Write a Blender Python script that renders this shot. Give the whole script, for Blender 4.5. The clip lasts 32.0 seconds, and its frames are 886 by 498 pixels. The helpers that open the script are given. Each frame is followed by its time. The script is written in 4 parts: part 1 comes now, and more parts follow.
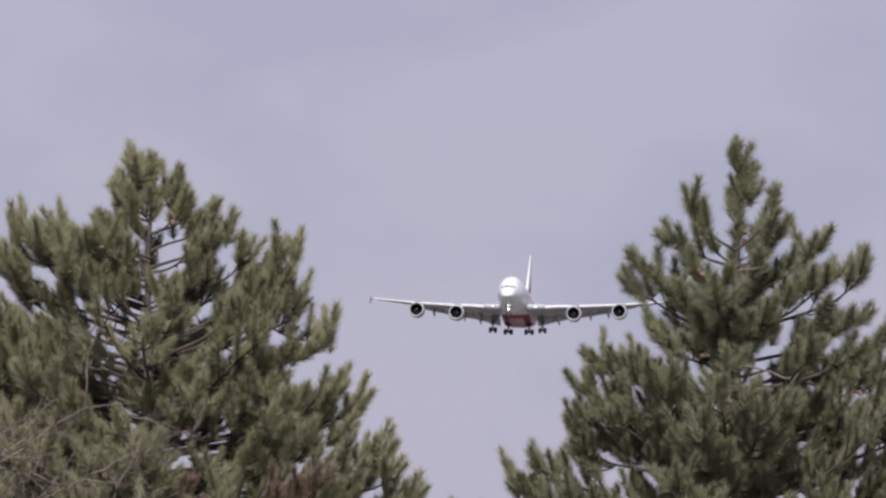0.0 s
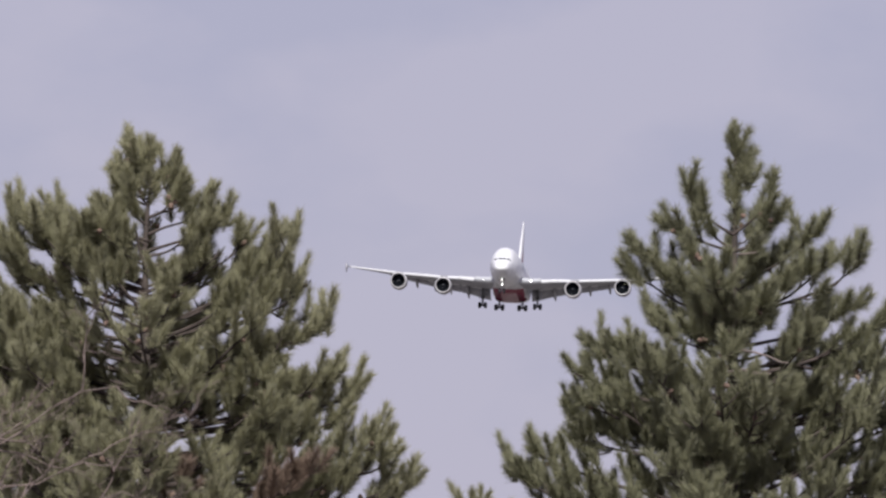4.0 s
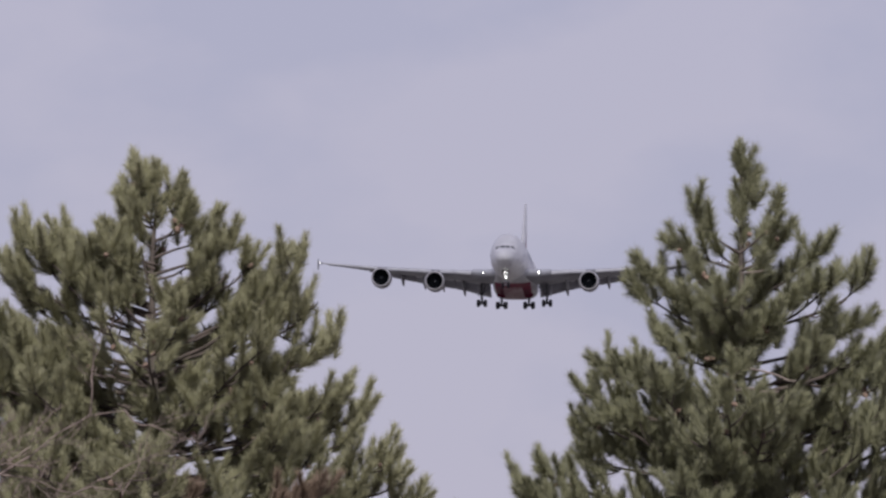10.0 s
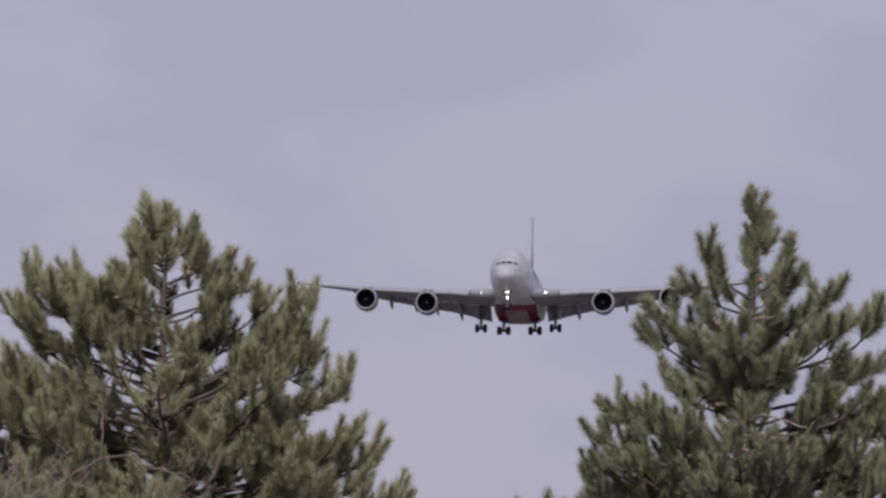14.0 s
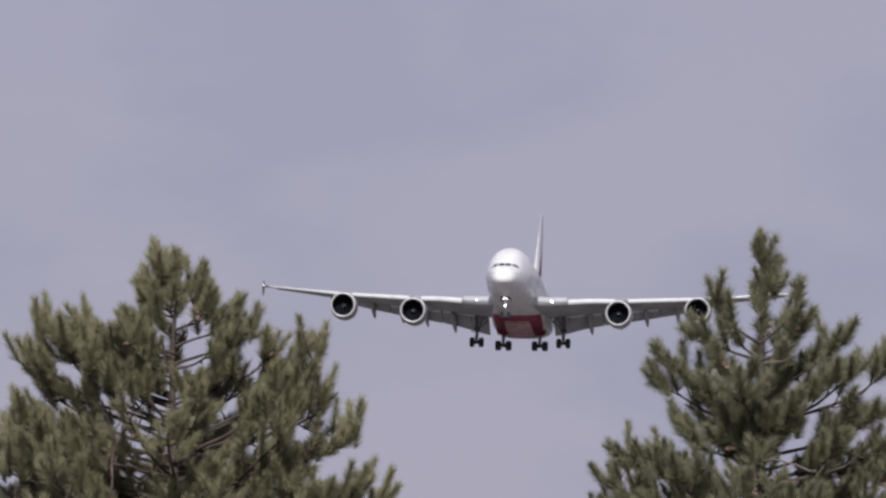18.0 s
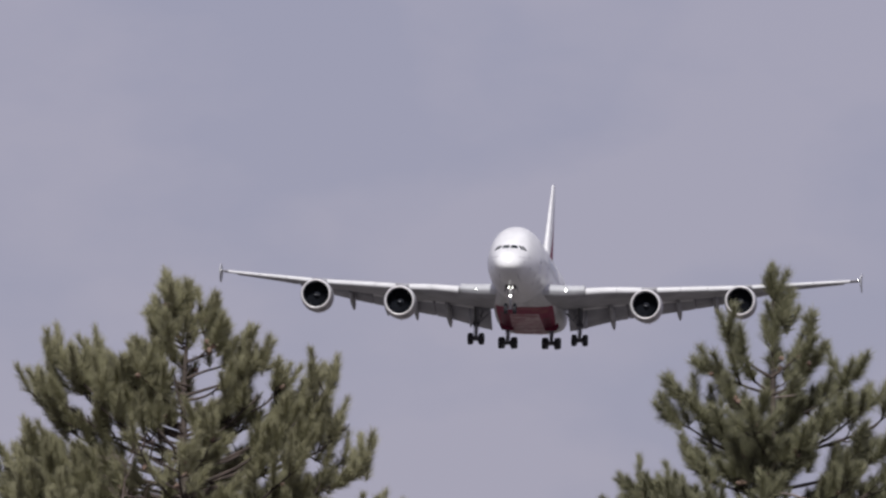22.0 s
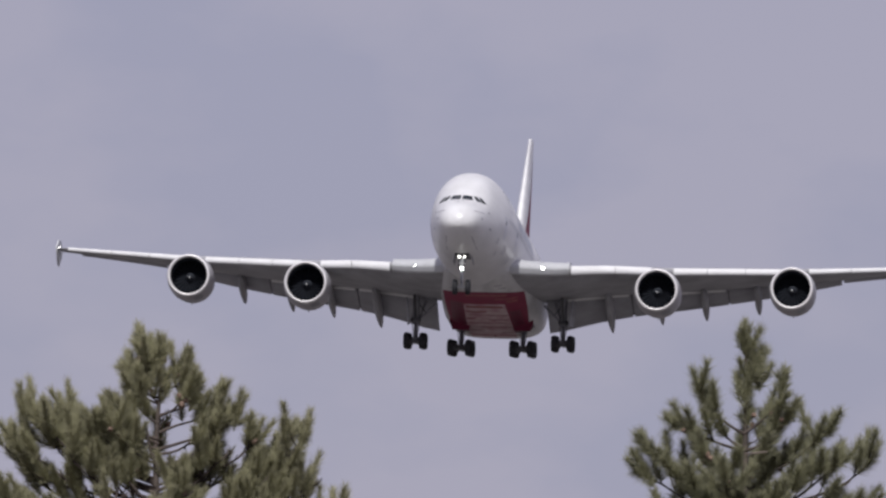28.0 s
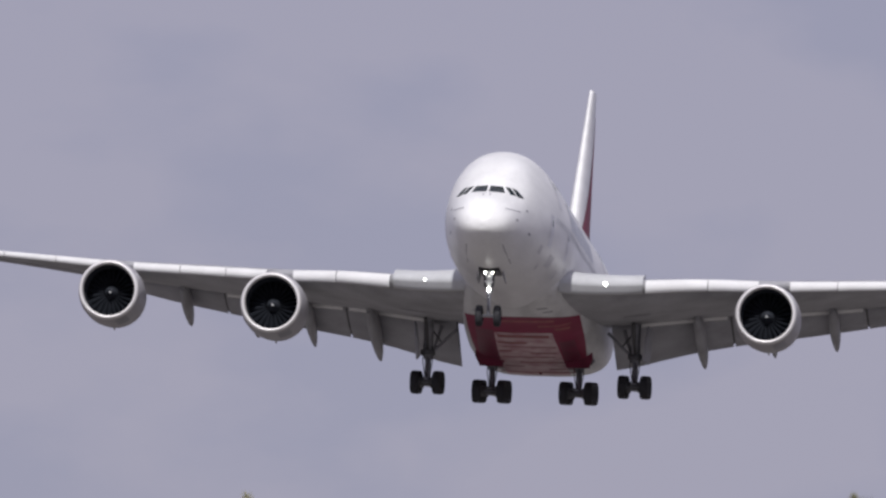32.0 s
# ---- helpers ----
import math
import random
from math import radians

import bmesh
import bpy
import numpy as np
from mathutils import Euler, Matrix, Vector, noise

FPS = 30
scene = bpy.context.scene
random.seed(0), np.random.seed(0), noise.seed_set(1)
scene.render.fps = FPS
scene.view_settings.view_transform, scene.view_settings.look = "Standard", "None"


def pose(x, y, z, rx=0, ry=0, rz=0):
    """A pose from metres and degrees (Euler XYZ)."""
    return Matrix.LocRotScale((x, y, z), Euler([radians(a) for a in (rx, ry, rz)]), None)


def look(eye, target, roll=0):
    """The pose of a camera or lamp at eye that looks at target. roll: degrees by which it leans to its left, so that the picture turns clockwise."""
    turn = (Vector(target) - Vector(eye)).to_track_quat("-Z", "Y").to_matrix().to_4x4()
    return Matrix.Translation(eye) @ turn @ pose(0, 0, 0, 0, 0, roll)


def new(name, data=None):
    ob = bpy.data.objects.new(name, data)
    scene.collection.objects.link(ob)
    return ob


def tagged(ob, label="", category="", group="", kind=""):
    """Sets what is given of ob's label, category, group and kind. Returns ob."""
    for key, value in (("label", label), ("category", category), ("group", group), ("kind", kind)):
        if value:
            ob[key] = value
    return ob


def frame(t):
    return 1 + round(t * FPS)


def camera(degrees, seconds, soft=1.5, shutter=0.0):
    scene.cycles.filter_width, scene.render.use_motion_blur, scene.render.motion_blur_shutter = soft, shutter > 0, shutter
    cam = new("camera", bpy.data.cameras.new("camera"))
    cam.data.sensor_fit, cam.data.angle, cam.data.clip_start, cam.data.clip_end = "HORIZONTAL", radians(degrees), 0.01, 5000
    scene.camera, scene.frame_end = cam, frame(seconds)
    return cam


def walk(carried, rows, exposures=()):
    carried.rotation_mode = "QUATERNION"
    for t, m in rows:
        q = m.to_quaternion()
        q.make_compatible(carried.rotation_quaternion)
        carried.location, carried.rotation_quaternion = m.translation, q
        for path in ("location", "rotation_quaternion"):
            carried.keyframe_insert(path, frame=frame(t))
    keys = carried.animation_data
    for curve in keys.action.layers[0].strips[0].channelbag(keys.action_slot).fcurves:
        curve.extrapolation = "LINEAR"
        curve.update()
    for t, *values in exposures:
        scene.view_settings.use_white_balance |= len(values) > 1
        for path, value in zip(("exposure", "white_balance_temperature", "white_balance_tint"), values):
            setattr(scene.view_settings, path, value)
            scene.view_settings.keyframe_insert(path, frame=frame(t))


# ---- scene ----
EYE = (0.0, 0.0, 1.6)
cam = camera(4.36, 32.0, soft=2.6)


def aim(t, turn, tilt, lean):
    """A row of the camera on its tripod: degrees of turn, tilt above the horizon and lean."""
    return t, pose(*EYE, 0, 0, turn) @ pose(0, 0, 0, 90 + tilt) @ pose(0, 0, 0, 0, 0, lean)


walk(cam, [aim(*row) for row in [
    (0, -0.0592, 3.8554, 0.298), (0.5, -0.0969, 3.8227, 0.351), (1, -0.1343, 3.8201, 0.410), (1.5, -0.1491, 3.8302, 0.527),
    (2, -0.1019, 3.8375, 0.607), (2.5, -0.0794, 3.8178, 0.537), (3, -0.0602, 3.8225, 0.419), (3.5, -0.0648, 3.7910, 0.404),
    (5.5, -0.0965, 3.7645, 0.376), (6, -0.0900, 3.7957, 0.444), (6.5, -0.0889, 3.8706, 0.347), (7, -0.0565, 3.8718, 0.281),
    (7.5, -0.0571, 3.8525, 0.358), (8, -0.0848, 3.8416, 0.237), (8.5, -0.1132, 3.7950, 0.183), (9, -0.0920, 3.8096, 0.294),
    (9.5, -0.0733, 3.8461, 0.133), (10, -0.0383, 3.8797, -0.087), (10.5, -0.0071, 3.9066, -0.078), (11, -0.0102, 3.9034, 0.187),
    (11.5, -0.0203, 3.9195, 0.098), (12, -0.0106, 3.9252, 0.047), (12.5, 0.0108, 3.9611, 0.086), (13, 0.0136, 4.0297, -0.092),
    (13.5, 0.0144, 4.0701, 0.181), (14, 0.0169, 4.0991, 0.162), (14.5, 0.0486, 4.1448, 0.245), (16.5, 0.1214, 4.2649, 0.238),
    (17, 0.1089, 4.2637, 0.063), (17.5, 0.0815, 4.2898, -0.044), (18, 0.0623, 4.3208, 0.020), (18.5, 0.0307, 4.3557, -0.080),
    (19, 0.0000, 4.3500, -0.000), (19.5, -0.0117, 4.4055, 0.128), (20, -0.0025, 4.4557, 0.487), (20.5, 0.0411, 4.5108, 0.605),
    (21, 0.0655, 4.5131, 0.609), (21.5, 0.0957, 4.5154, 0.510), (22, 0.1216, 4.4820, 0.253), (22.5, 0.1592, 4.4986, 0.495),
    (23, 0.1332, 4.5315, 0.545), (23.5, 0.1165, 4.5452, 0.566), (24, 0.1113, 4.5399, 0.447), (24.5, 0.0883, 4.5714, 0.435),
    (25, 0.1023, 4.6058, 0.318), (25.5, 0.0876, 4.5815, 0.177), (27.5, -0.0263, 4.6591, 0.443), (28, -0.0096, 4.7542, 0.484),
    (28.5, 0.0617, 4.8135, 0.428), (29, 0.1230, 4.8941, 0.403), (29.5, 0.1556, 4.9572, 0.494), (30, 0.1832, 5.0273, 0.570),
    (30.5, 0.2340, 5.1222, 0.539), (31, 0.3122, 5.2669, 0.539), (31.2, 0.3599, 5.3250, 0.595), (31.5, 0.4290, 5.4225, 0.657),
    (31.8, 0.5063, 5.5299, 0.832), (32, 0.5415, 5.6045, 0.832)
]], exposures=[(0, 0.0), (3, 0.03), (6, 0.05), (9, 0.03), (12, -0.03), (14, -0.15), (17, -0.22), (19, -0.3), (25, -0.33), (28, -0.28), (30, -0.3), (32, -0.35)])

# ---- world and sun ----
SUN_HEIGHT, SUN_TURN = radians(45), radians(183)
world = bpy.data.worlds.new("sky")
scene.world = world
world.use_nodes = True
wn, wl = world.node_tree.nodes, world.node_tree.links
wn.clear()
w_out, w_bg = wn.new("ShaderNodeOutputWorld"), wn.new("ShaderNodeBackground")
w_sky = wn.new("ShaderNodeTexSky")
w_sky.sky_type, w_sky.sun_disc = "NISHITA", False
w_sky.sun_elevation, w_sky.sun_rotation = SUN_HEIGHT, SUN_TURN
w_co, w_map = wn.new("ShaderNodeTexCoord"), wn.new("ShaderNodeMapping")
w_map.inputs["Scale"].default_value = (34, 34, 62)
w_n1, w_n2 = wn.new("ShaderNodeTexNoise"), wn.new("ShaderNodeTexNoise")
w_n1.inputs["Scale"].default_value, w_n1.inputs["Detail"].default_value = 1.0, 5
w_n2.inputs["Scale"].default_value, w_n2.inputs["Detail"].default_value = 0.35, 3
w_add = wn.new("ShaderNodeMath")
w_add.operation = "ADD"
w_ramp = wn.new("ShaderNodeValToRGB")
w_ramp.color_ramp.elements[0].position, w_ramp.color_ramp.elements[0].color = 0.84, (4.08, 3.97, 5.42, 1)
w_ramp.color_ramp.elements[1].position, w_ramp.color_ramp.elements[1].color = 1.3, (4.6, 4.35, 5.68, 1)
w_mix = wn.new("ShaderNodeMix")
w_mix.data_type = "RGBA"
w_mix.inputs["Factor"].default_value = 0.9
wl.new(w_co.outputs["Generated"], w_map.inputs["Vector"])
for n in (w_n1, w_n2):
    wl.new(w_map.outputs["Vector"], n.inputs["Vector"])
wl.new(w_n1.outputs["Fac"], w_add.inputs[0])
wl.new(w_n2.outputs["Fac"], w_add.inputs[1])
wl.new(w_add.outputs[0], w_ramp.inputs["Fac"])
wl.new(w_sky.outputs["Color"], w_mix.inputs["A"])
wl.new(w_ramp.outputs["Color"], w_mix.inputs["B"])
wl.new(w_mix.outputs["Result"], w_bg.inputs["Color"])
w_bg.inputs["Strength"].default_value = 0.1
wl.new(w_bg.outputs["Background"], w_out.inputs["Surface"])

sun = new("sun", bpy.data.lights.new("sun", "SUN"))
sun.data.energy, sun.data.angle, sun.data.color = 4.8, radians(1.5), (1, 0.975, 0.965)
sun_way = Vector((math.sin(SUN_TURN) * math.cos(SUN_HEIGHT), math.cos(SUN_TURN) * math.cos(SUN_HEIGHT), math.sin(SUN_HEIGHT)))
sun.matrix_world = look(sun_way * 200, (0, 0, 0))


# ---- materials ----
def material(name, colour, rough=0.5, metal=0.0, vary=0.25, size=1.0, bump=0.0, coat=0.0, glow=0.0, shine=0.5, per_piece=0.0, per_island=0.0, second=None, streak=1.0, leafy=0.0):
    """A surface with grain and stains at two scales (size: metres across a stain)."""
    m = bpy.data.materials.new(name)
    m.use_nodes = True
    n, l = m.node_tree.nodes, m.node_tree.links
    p = n["Principled BSDF"]
    p.inputs["Roughness"].default_value, p.inputs["Metallic"].default_value = rough, metal
    p.inputs["Coat Weight"].default_value = coat
    p.inputs["Specular IOR Level"].default_value = shine
    p.inputs["Coat Roughness"].default_value = 0.3
    co = n.new("ShaderNodeTexCoord")
    big, fine = n.new("ShaderNodeTexNoise"), n.new("ShaderNodeTexNoise")
    big.inputs["Scale"].default_value, big.inputs["Detail"].default_value = 1 / size, 4
    fine.inputs["Scale"].default_value, fine.inputs["Detail"].default_value = 14 / size, 3
    stretch = n.new("ShaderNodeMapping")
    stretch.inputs["Scale"].default_value = (1, streak, 1)
    l.new(co.outputs["Object"], stretch.inputs["Vector"])
    l.new(stretch.outputs["Vector"], big.inputs["Vector"])
    l.new(co.outputs["Object"], fine.inputs["Vector"])
    total = n.new("ShaderNodeMath")
    total.operation = "MULTIPLY_ADD"
    total.inputs[1].default_value, total.inputs[2].default_value = 0.4, 0
    l.new(fine.outputs["Fac"], total.inputs[0])
    l.new(big.outputs["Fac"], total.inputs[2])
    last = total.outputs[0]
    for amount, node, socket in ((per_piece, "ShaderNodeObjectInfo", "Random"), (per_island, "ShaderNodeNewGeometry", "Random Per Island")):
        if amount:
            info, step = n.new(node), n.new("ShaderNodeMath")
            step.operation = "MULTIPLY_ADD"
            step.inputs[1].default_value = amount
            l.new(info.outputs[socket], step.inputs[0])
            l.new(last, step.inputs[2])
            last = step.outputs[0]
    ramp = n.new("ShaderNodeValToRGB")
    e = ramp.color_ramp.elements
    extra = per_piece + per_island
    e[0].position, e[1].position = 0.5, min(1.0, 0.9 + extra * 0.5)
    other = second or [c * (1 - vary) for c in colour]
    e[0].color, e[1].color = (*other, 1), (*colour, 1)
    l.new(last, ramp.inputs["Fac"])
    l.new(ramp.outputs["Color"], p.inputs["Base Color"])
    if bump:
        b = n.new("ShaderNodeBump")
        b.inputs["Strength"].default_value, b.inputs["Distance"].default_value = 0.5, bump
        l.new(fine.outputs["Fac"], b.inputs["Height"])
        l.new(b.outputs["Normal"], p.inputs["Normal"])
    if leafy:  # thin leaves pass light on to their far side
        through_leaf, mix = n.new("ShaderNodeBsdfTranslucent"), n.new("ShaderNodeMixShader")
        mix.inputs["Fac"].default_value = leafy
        l.new(ramp.outputs["Color"], through_leaf.inputs["Color"])
        l.new(p.outputs[0], mix.inputs[1])
        l.new(through_leaf.outputs[0], mix.inputs[2])
        l.new(mix.outputs[0], n["Material Output"].inputs["Surface"])
    if glow:
        p.inputs["Emission Color"].default_value = (1, 0.98, 0.94, 1)
        p.inputs["Emission Strength"].default_value = glow
    return m


WHITE = material("white_paint", (0.81, 0.81, 0.81), 0.42, vary=0.22, size=1.6, coat=0.5, streak=0.3)
GREY = material("grey_paint", (0.52, 0.53, 0.54), 0.42, vary=0.16, size=2.5, coat=0.1)
SLAT = material("slat_paint", (0.72, 0.72, 0.72), 0.5, vary=0.12, size=2)
UNDER = material("wing_grey", (0.36, 0.36, 0.38), 0.5, vary=0.35, size=2.0)
FLAP = material("flap_grey", (0.345, 0.345, 0.375), 0.55, vary=0.25, size=1.5)
RED = material("red_paint", (0.24, 0.014, 0.06), 0.55, size=0.9, second=(0.19, 0.008, 0.04), shine=0.3)
PALE_RED = material("pale_red_paint", (0.40, 0.11, 0.11), 0.6, vary=0.5, size=0.35)
DULL_RED = material("dull_red_paint", (0.30, 0.09, 0.10), 0.6, vary=0.4, size=0.6)
DARK_RED = material("dark_red_paint", (0.145, 0.006, 0.035), 0.5, vary=0.3, size=0.8)
FADED = material("worn_white_paint", (0.58, 0.46, 0.47), 0.5, size=0.9, second=(0.34, 0.14, 0.17))
BELLY = material("belly_white", (0.74, 0.74, 0.74), 0.45, vary=0.42, size=1.3, streak=0.25)
NACELLE = material("nacelle_grey", (0.41, 0.40, 0.42), 0.4, vary=0.2, size=1.2)
GREEN = material("green_paint", (0.01, 0.16, 0.06), 0.4, vary=0.2, size=2)
BLACK = material("black_paint", (0.02, 0.02, 0.022), 0.4, vary=0.2, size=2)
CABIN_GLASS = material("cabin_glass", (0.58, 0.60, 0.66), 0.35, vary=0.3, size=0.5)
TITLE = material("title_paint", (0.52, 0.55, 0.64), 0.4, vary=0.15, size=1)
STEEL = material("gear_steel", (0.24, 0.24, 0.26), 0.45, metal=0.3, vary=0.3, size=0.4)
DARK_STEEL = material("dark_steel", (0.10, 0.10, 0.105), 0.5, metal=0.5, vary=0.4, size=0.4)
LIP = material("polished_lip", (0.72, 0.70, 0.70), 0.4, metal=0.3, vary=0.08, size=1)
# Near-black to hide sunlit blades; blue tint puts distant haze into both colours.
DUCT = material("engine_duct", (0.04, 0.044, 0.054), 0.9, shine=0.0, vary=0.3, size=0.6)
FAN = material("fan_dark", (0.017, 0.019, 0.024), 0.9, shine=0.0, vary=0.3, size=0.4)
RUBBER = material("tyre_rubber", (0.022, 0.022, 0.026), 0.8, vary=0.3, size=0.3, bump=0.004)
GLASS = material("cockpit_glass", (0.006, 0.014, 0.014), 0.12, vary=0.2, size=0.5, shine=0.25)
HATCH = material("hatch_paint", (0.73, 0.73, 0.75), 0.45, vary=0.25, size=0.6)
SEAM = material("seam_dark", (0.38, 0.38, 0.41), 0.6, vary=0.3, size=0.5)
DOOR_GLASS = material("door_blue_grey", (0.74, 0.75, 0.79), 0.35, vary=0.2, size=0.6)
LAMP = material("lamp_glow", (1, 1, 1), 0.3, vary=0.0, glow=14)
BARK = material("pine_bark", (0.10, 0.08, 0.068), 0.9, vary=0.55, size=0.12, bump=0.01)
TWIG_BARK = material("twig_bark", (0.085, 0.064, 0.055), 0.9, vary=0.5, size=0.08)
DEAD_BARK = material("dead_wood", (0.27, 0.215, 0.19), 0.85, vary=0.4, size=0.1)
BARE_BARK = material("bare_twig_bark", (0.22, 0.168, 0.148), 0.9, vary=0.45, size=0.1)
NEEDLE = material("olive_pine_needles", (0.335, 0.323, 0.197), 0.6, size=0.15, per_piece=0.14, per_island=0.5, second=(0.085, 0.077, 0.07), leafy=0.3)
DARK_NEEDLE = material("dark_pine_needles", (0.265, 0.262, 0.158), 0.6, size=0.15, per_piece=0.14, per_island=0.5, second=(0.06, 0.056, 0.052), leafy=0.25)
DRY = material("dry_needles", (0.20, 0.14, 0.10), 0.7, size=0.3, per_island=0.3, second=(0.11, 0.08, 0.06))
CONE = material("cone_brown", (0.21, 0.14, 0.105), 0.8, vary=0.4, size=0.03)
GRASS = material("dry_meadow_grass", (0.165, 0.155, 0.145), 0.9, size=3, second=(0.11, 0.10, 0.093), bump=0.02)
FEATHER = material("dark_feathers", (0.045, 0.042, 0.045), 0.6, vary=0.4, size=0.05)
BEAK = material("beak_horn", (0.25, 0.19, 0.08), 0.5, vary=0.2, size=0.02)


# ---- building helpers ----
def smooth(me):
    me.polygons.foreach_set("use_smooth", [True] * len(me.polygons))


def part(name, geometry, mat, parent=None, label="", flat=False, at=None):
    """Link a mesh (a bmesh, or vertices and faces) as one object under a thing or part."""
    me = bpy.data.meshes.new(name)
    if isinstance(geometry, tuple):
        me.from_pydata([tuple(v) for v in geometry[0]], [], geometry[1])
    else:
        geometry.to_mesh(me)
        geometry.free()
    for m in mat if isinstance(mat, (list, tuple)) else (mat,):
        me.materials.append(m)
    if not flat:
        smooth(me)
    ob = new(name, me)
    if parent:
        ob.parent = parent
    if at is not None:
        ob.matrix_basis = at
    if label:
        ob["label"] = label
    return ob


def thing(name, label, category, at=None, group="", kind=""):
    ob = tagged(new(name), label, category, group, kind)
    if at is not None:
        ob.matrix_basis = at
    return ob


def glide(table, s):
    """Smooth rows of a table (first column is the place along it) at s."""
    xs = [r[0] for r in table]
    s = min(max(s, xs[0]), xs[-1])
    k = max(i for i in range(len(xs) - 1) if xs[i] <= s)
    t = (s - xs[k]) / (xs[k + 1] - xs[k])
    out = []
    for c in range(1, len(table[0])):
        v = [r[c] for r in table]
        step = lambda i: (v[i + 1] - v[i]) / (xs[i + 1] - xs[i])
        side = lambda i: step(0) if i == 0 else step(len(xs) - 2) if i == len(xs) - 1 else (0 if step(i - 1) * step(i) <= 0 else 2 * step(i - 1) * step(i) / (step(i - 1) + step(i)))
        h = xs[k + 1] - xs[k]
        out.append((2 * t**3 - 3 * t**2 + 1) * v[k] + (t**3 - 2 * t**2 + t) * h * side(k) + (3 * t**2 - 2 * t**3) * v[k + 1] + (t**3 - t**2) * h * side(k + 1))
    return out


def loft(rings, closed=True, caps=True):
    """Vertices and faces through rings of points."""
    n = len(rings[0])
    verts = [v for r in rings for v in r]
    faces = []
    for i in range(len(rings) - 1):
        for j in range(n if closed else n - 1):
            k = (j + 1) % n
            faces.append((i * n + j, i * n + k, (i + 1) * n + k, (i + 1) * n + j))
    if caps:  # on rims of their own, so that edges stay crisp
        k = len(verts)
        verts = verts + list(rings[0]) + list(rings[-1])
        faces.append(tuple(reversed(range(k, k + n))))
        faces.append(tuple(range(k + n, k + 2 * n)))
    return verts, faces


def joined(*meshes):
    verts, faces = [], []
    for v, f in meshes:
        k = len(verts)
        verts += list(v)
        faces += [tuple(i + k for i in p) for p in f]
    return verts, faces


def frame_of(way):
    way = Vector(way).normalized()
    a = way.cross(Vector((0, 0, 1)) if abs(way.z) < 0.9 else Vector((1, 0, 0))).normalized()
    return way, a, way.cross(a)


def tube(points, radii, sides=8, caps=True):
    rings = []
    for i, p in enumerate(points):
        way = Vector(points[min(i + 1, len(points) - 1)]) - Vector(points[max(i - 1, 0)])
        _, a, b = frame_of(way)
        rings.append([Vector(p) + radii[i] * (math.cos(t) * a + math.sin(t) * b) for t in (2 * math.pi * j / sides for j in range(sides))])
    return loft(rings, True, caps)


def lathe(profile, centre, axis=(0, 1, 0), sides=40):
    """Turn a profile of (along, radius) round an axis."""
    way, a, b = frame_of(axis)
    c = Vector(centre)
    rings = [[c + way * y + r * (math.cos(t) * a + math.sin(t) * b) for t in (2 * math.pi * j / sides for j in range(sides))] for y, r in profile]
    return loft(rings, True, False)


def slab(corners, thick, edge=0.0):
    """A plate: a polygon given thickness along its normal, with slightly rounded rim."""
    c = [Vector(p) for p in corners]
    mid = sum(c, Vector()) / len(c)
    up = (c[1] - c[0]).cross(c[2] - c[1]).normalized() * thick / 2
    shrink = lambda p, k: mid + (p - mid) * k
    rings = [[shrink(p, 0.97) - up for p in c], [p - up * 0.6 for p in c], [p + up * 0.6 for p in c], [shrink(p, 0.97) + up for p in c]]
    return loft(rings)


def box(x0, x1, y0, y1, z0, z1):
    return slab([(x0, y0, (z0 + z1) / 2), (x1, y0, (z0 + z1) / 2), (x1, y1, (z0 + z1) / 2), (x0, y1, (z0 + z1) / 2)], z1 - z0)


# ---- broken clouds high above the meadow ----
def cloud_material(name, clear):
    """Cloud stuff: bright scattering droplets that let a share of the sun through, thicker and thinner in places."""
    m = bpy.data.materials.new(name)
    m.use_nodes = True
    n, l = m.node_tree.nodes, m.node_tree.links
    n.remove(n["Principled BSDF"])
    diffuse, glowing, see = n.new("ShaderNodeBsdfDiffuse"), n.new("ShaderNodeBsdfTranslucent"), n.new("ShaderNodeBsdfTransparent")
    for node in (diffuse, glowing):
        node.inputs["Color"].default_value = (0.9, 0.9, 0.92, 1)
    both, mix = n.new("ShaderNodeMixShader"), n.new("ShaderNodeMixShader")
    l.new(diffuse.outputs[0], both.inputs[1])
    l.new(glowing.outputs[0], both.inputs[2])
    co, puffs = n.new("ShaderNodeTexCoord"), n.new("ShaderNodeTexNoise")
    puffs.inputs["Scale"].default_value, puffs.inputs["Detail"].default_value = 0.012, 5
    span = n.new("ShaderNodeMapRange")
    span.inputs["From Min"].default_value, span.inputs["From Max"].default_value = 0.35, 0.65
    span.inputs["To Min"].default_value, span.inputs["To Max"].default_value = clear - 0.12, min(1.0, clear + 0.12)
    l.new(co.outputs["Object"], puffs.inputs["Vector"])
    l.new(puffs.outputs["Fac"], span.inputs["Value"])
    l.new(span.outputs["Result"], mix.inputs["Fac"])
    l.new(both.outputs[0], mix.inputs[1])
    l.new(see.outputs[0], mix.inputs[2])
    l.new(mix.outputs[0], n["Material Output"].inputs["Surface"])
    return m


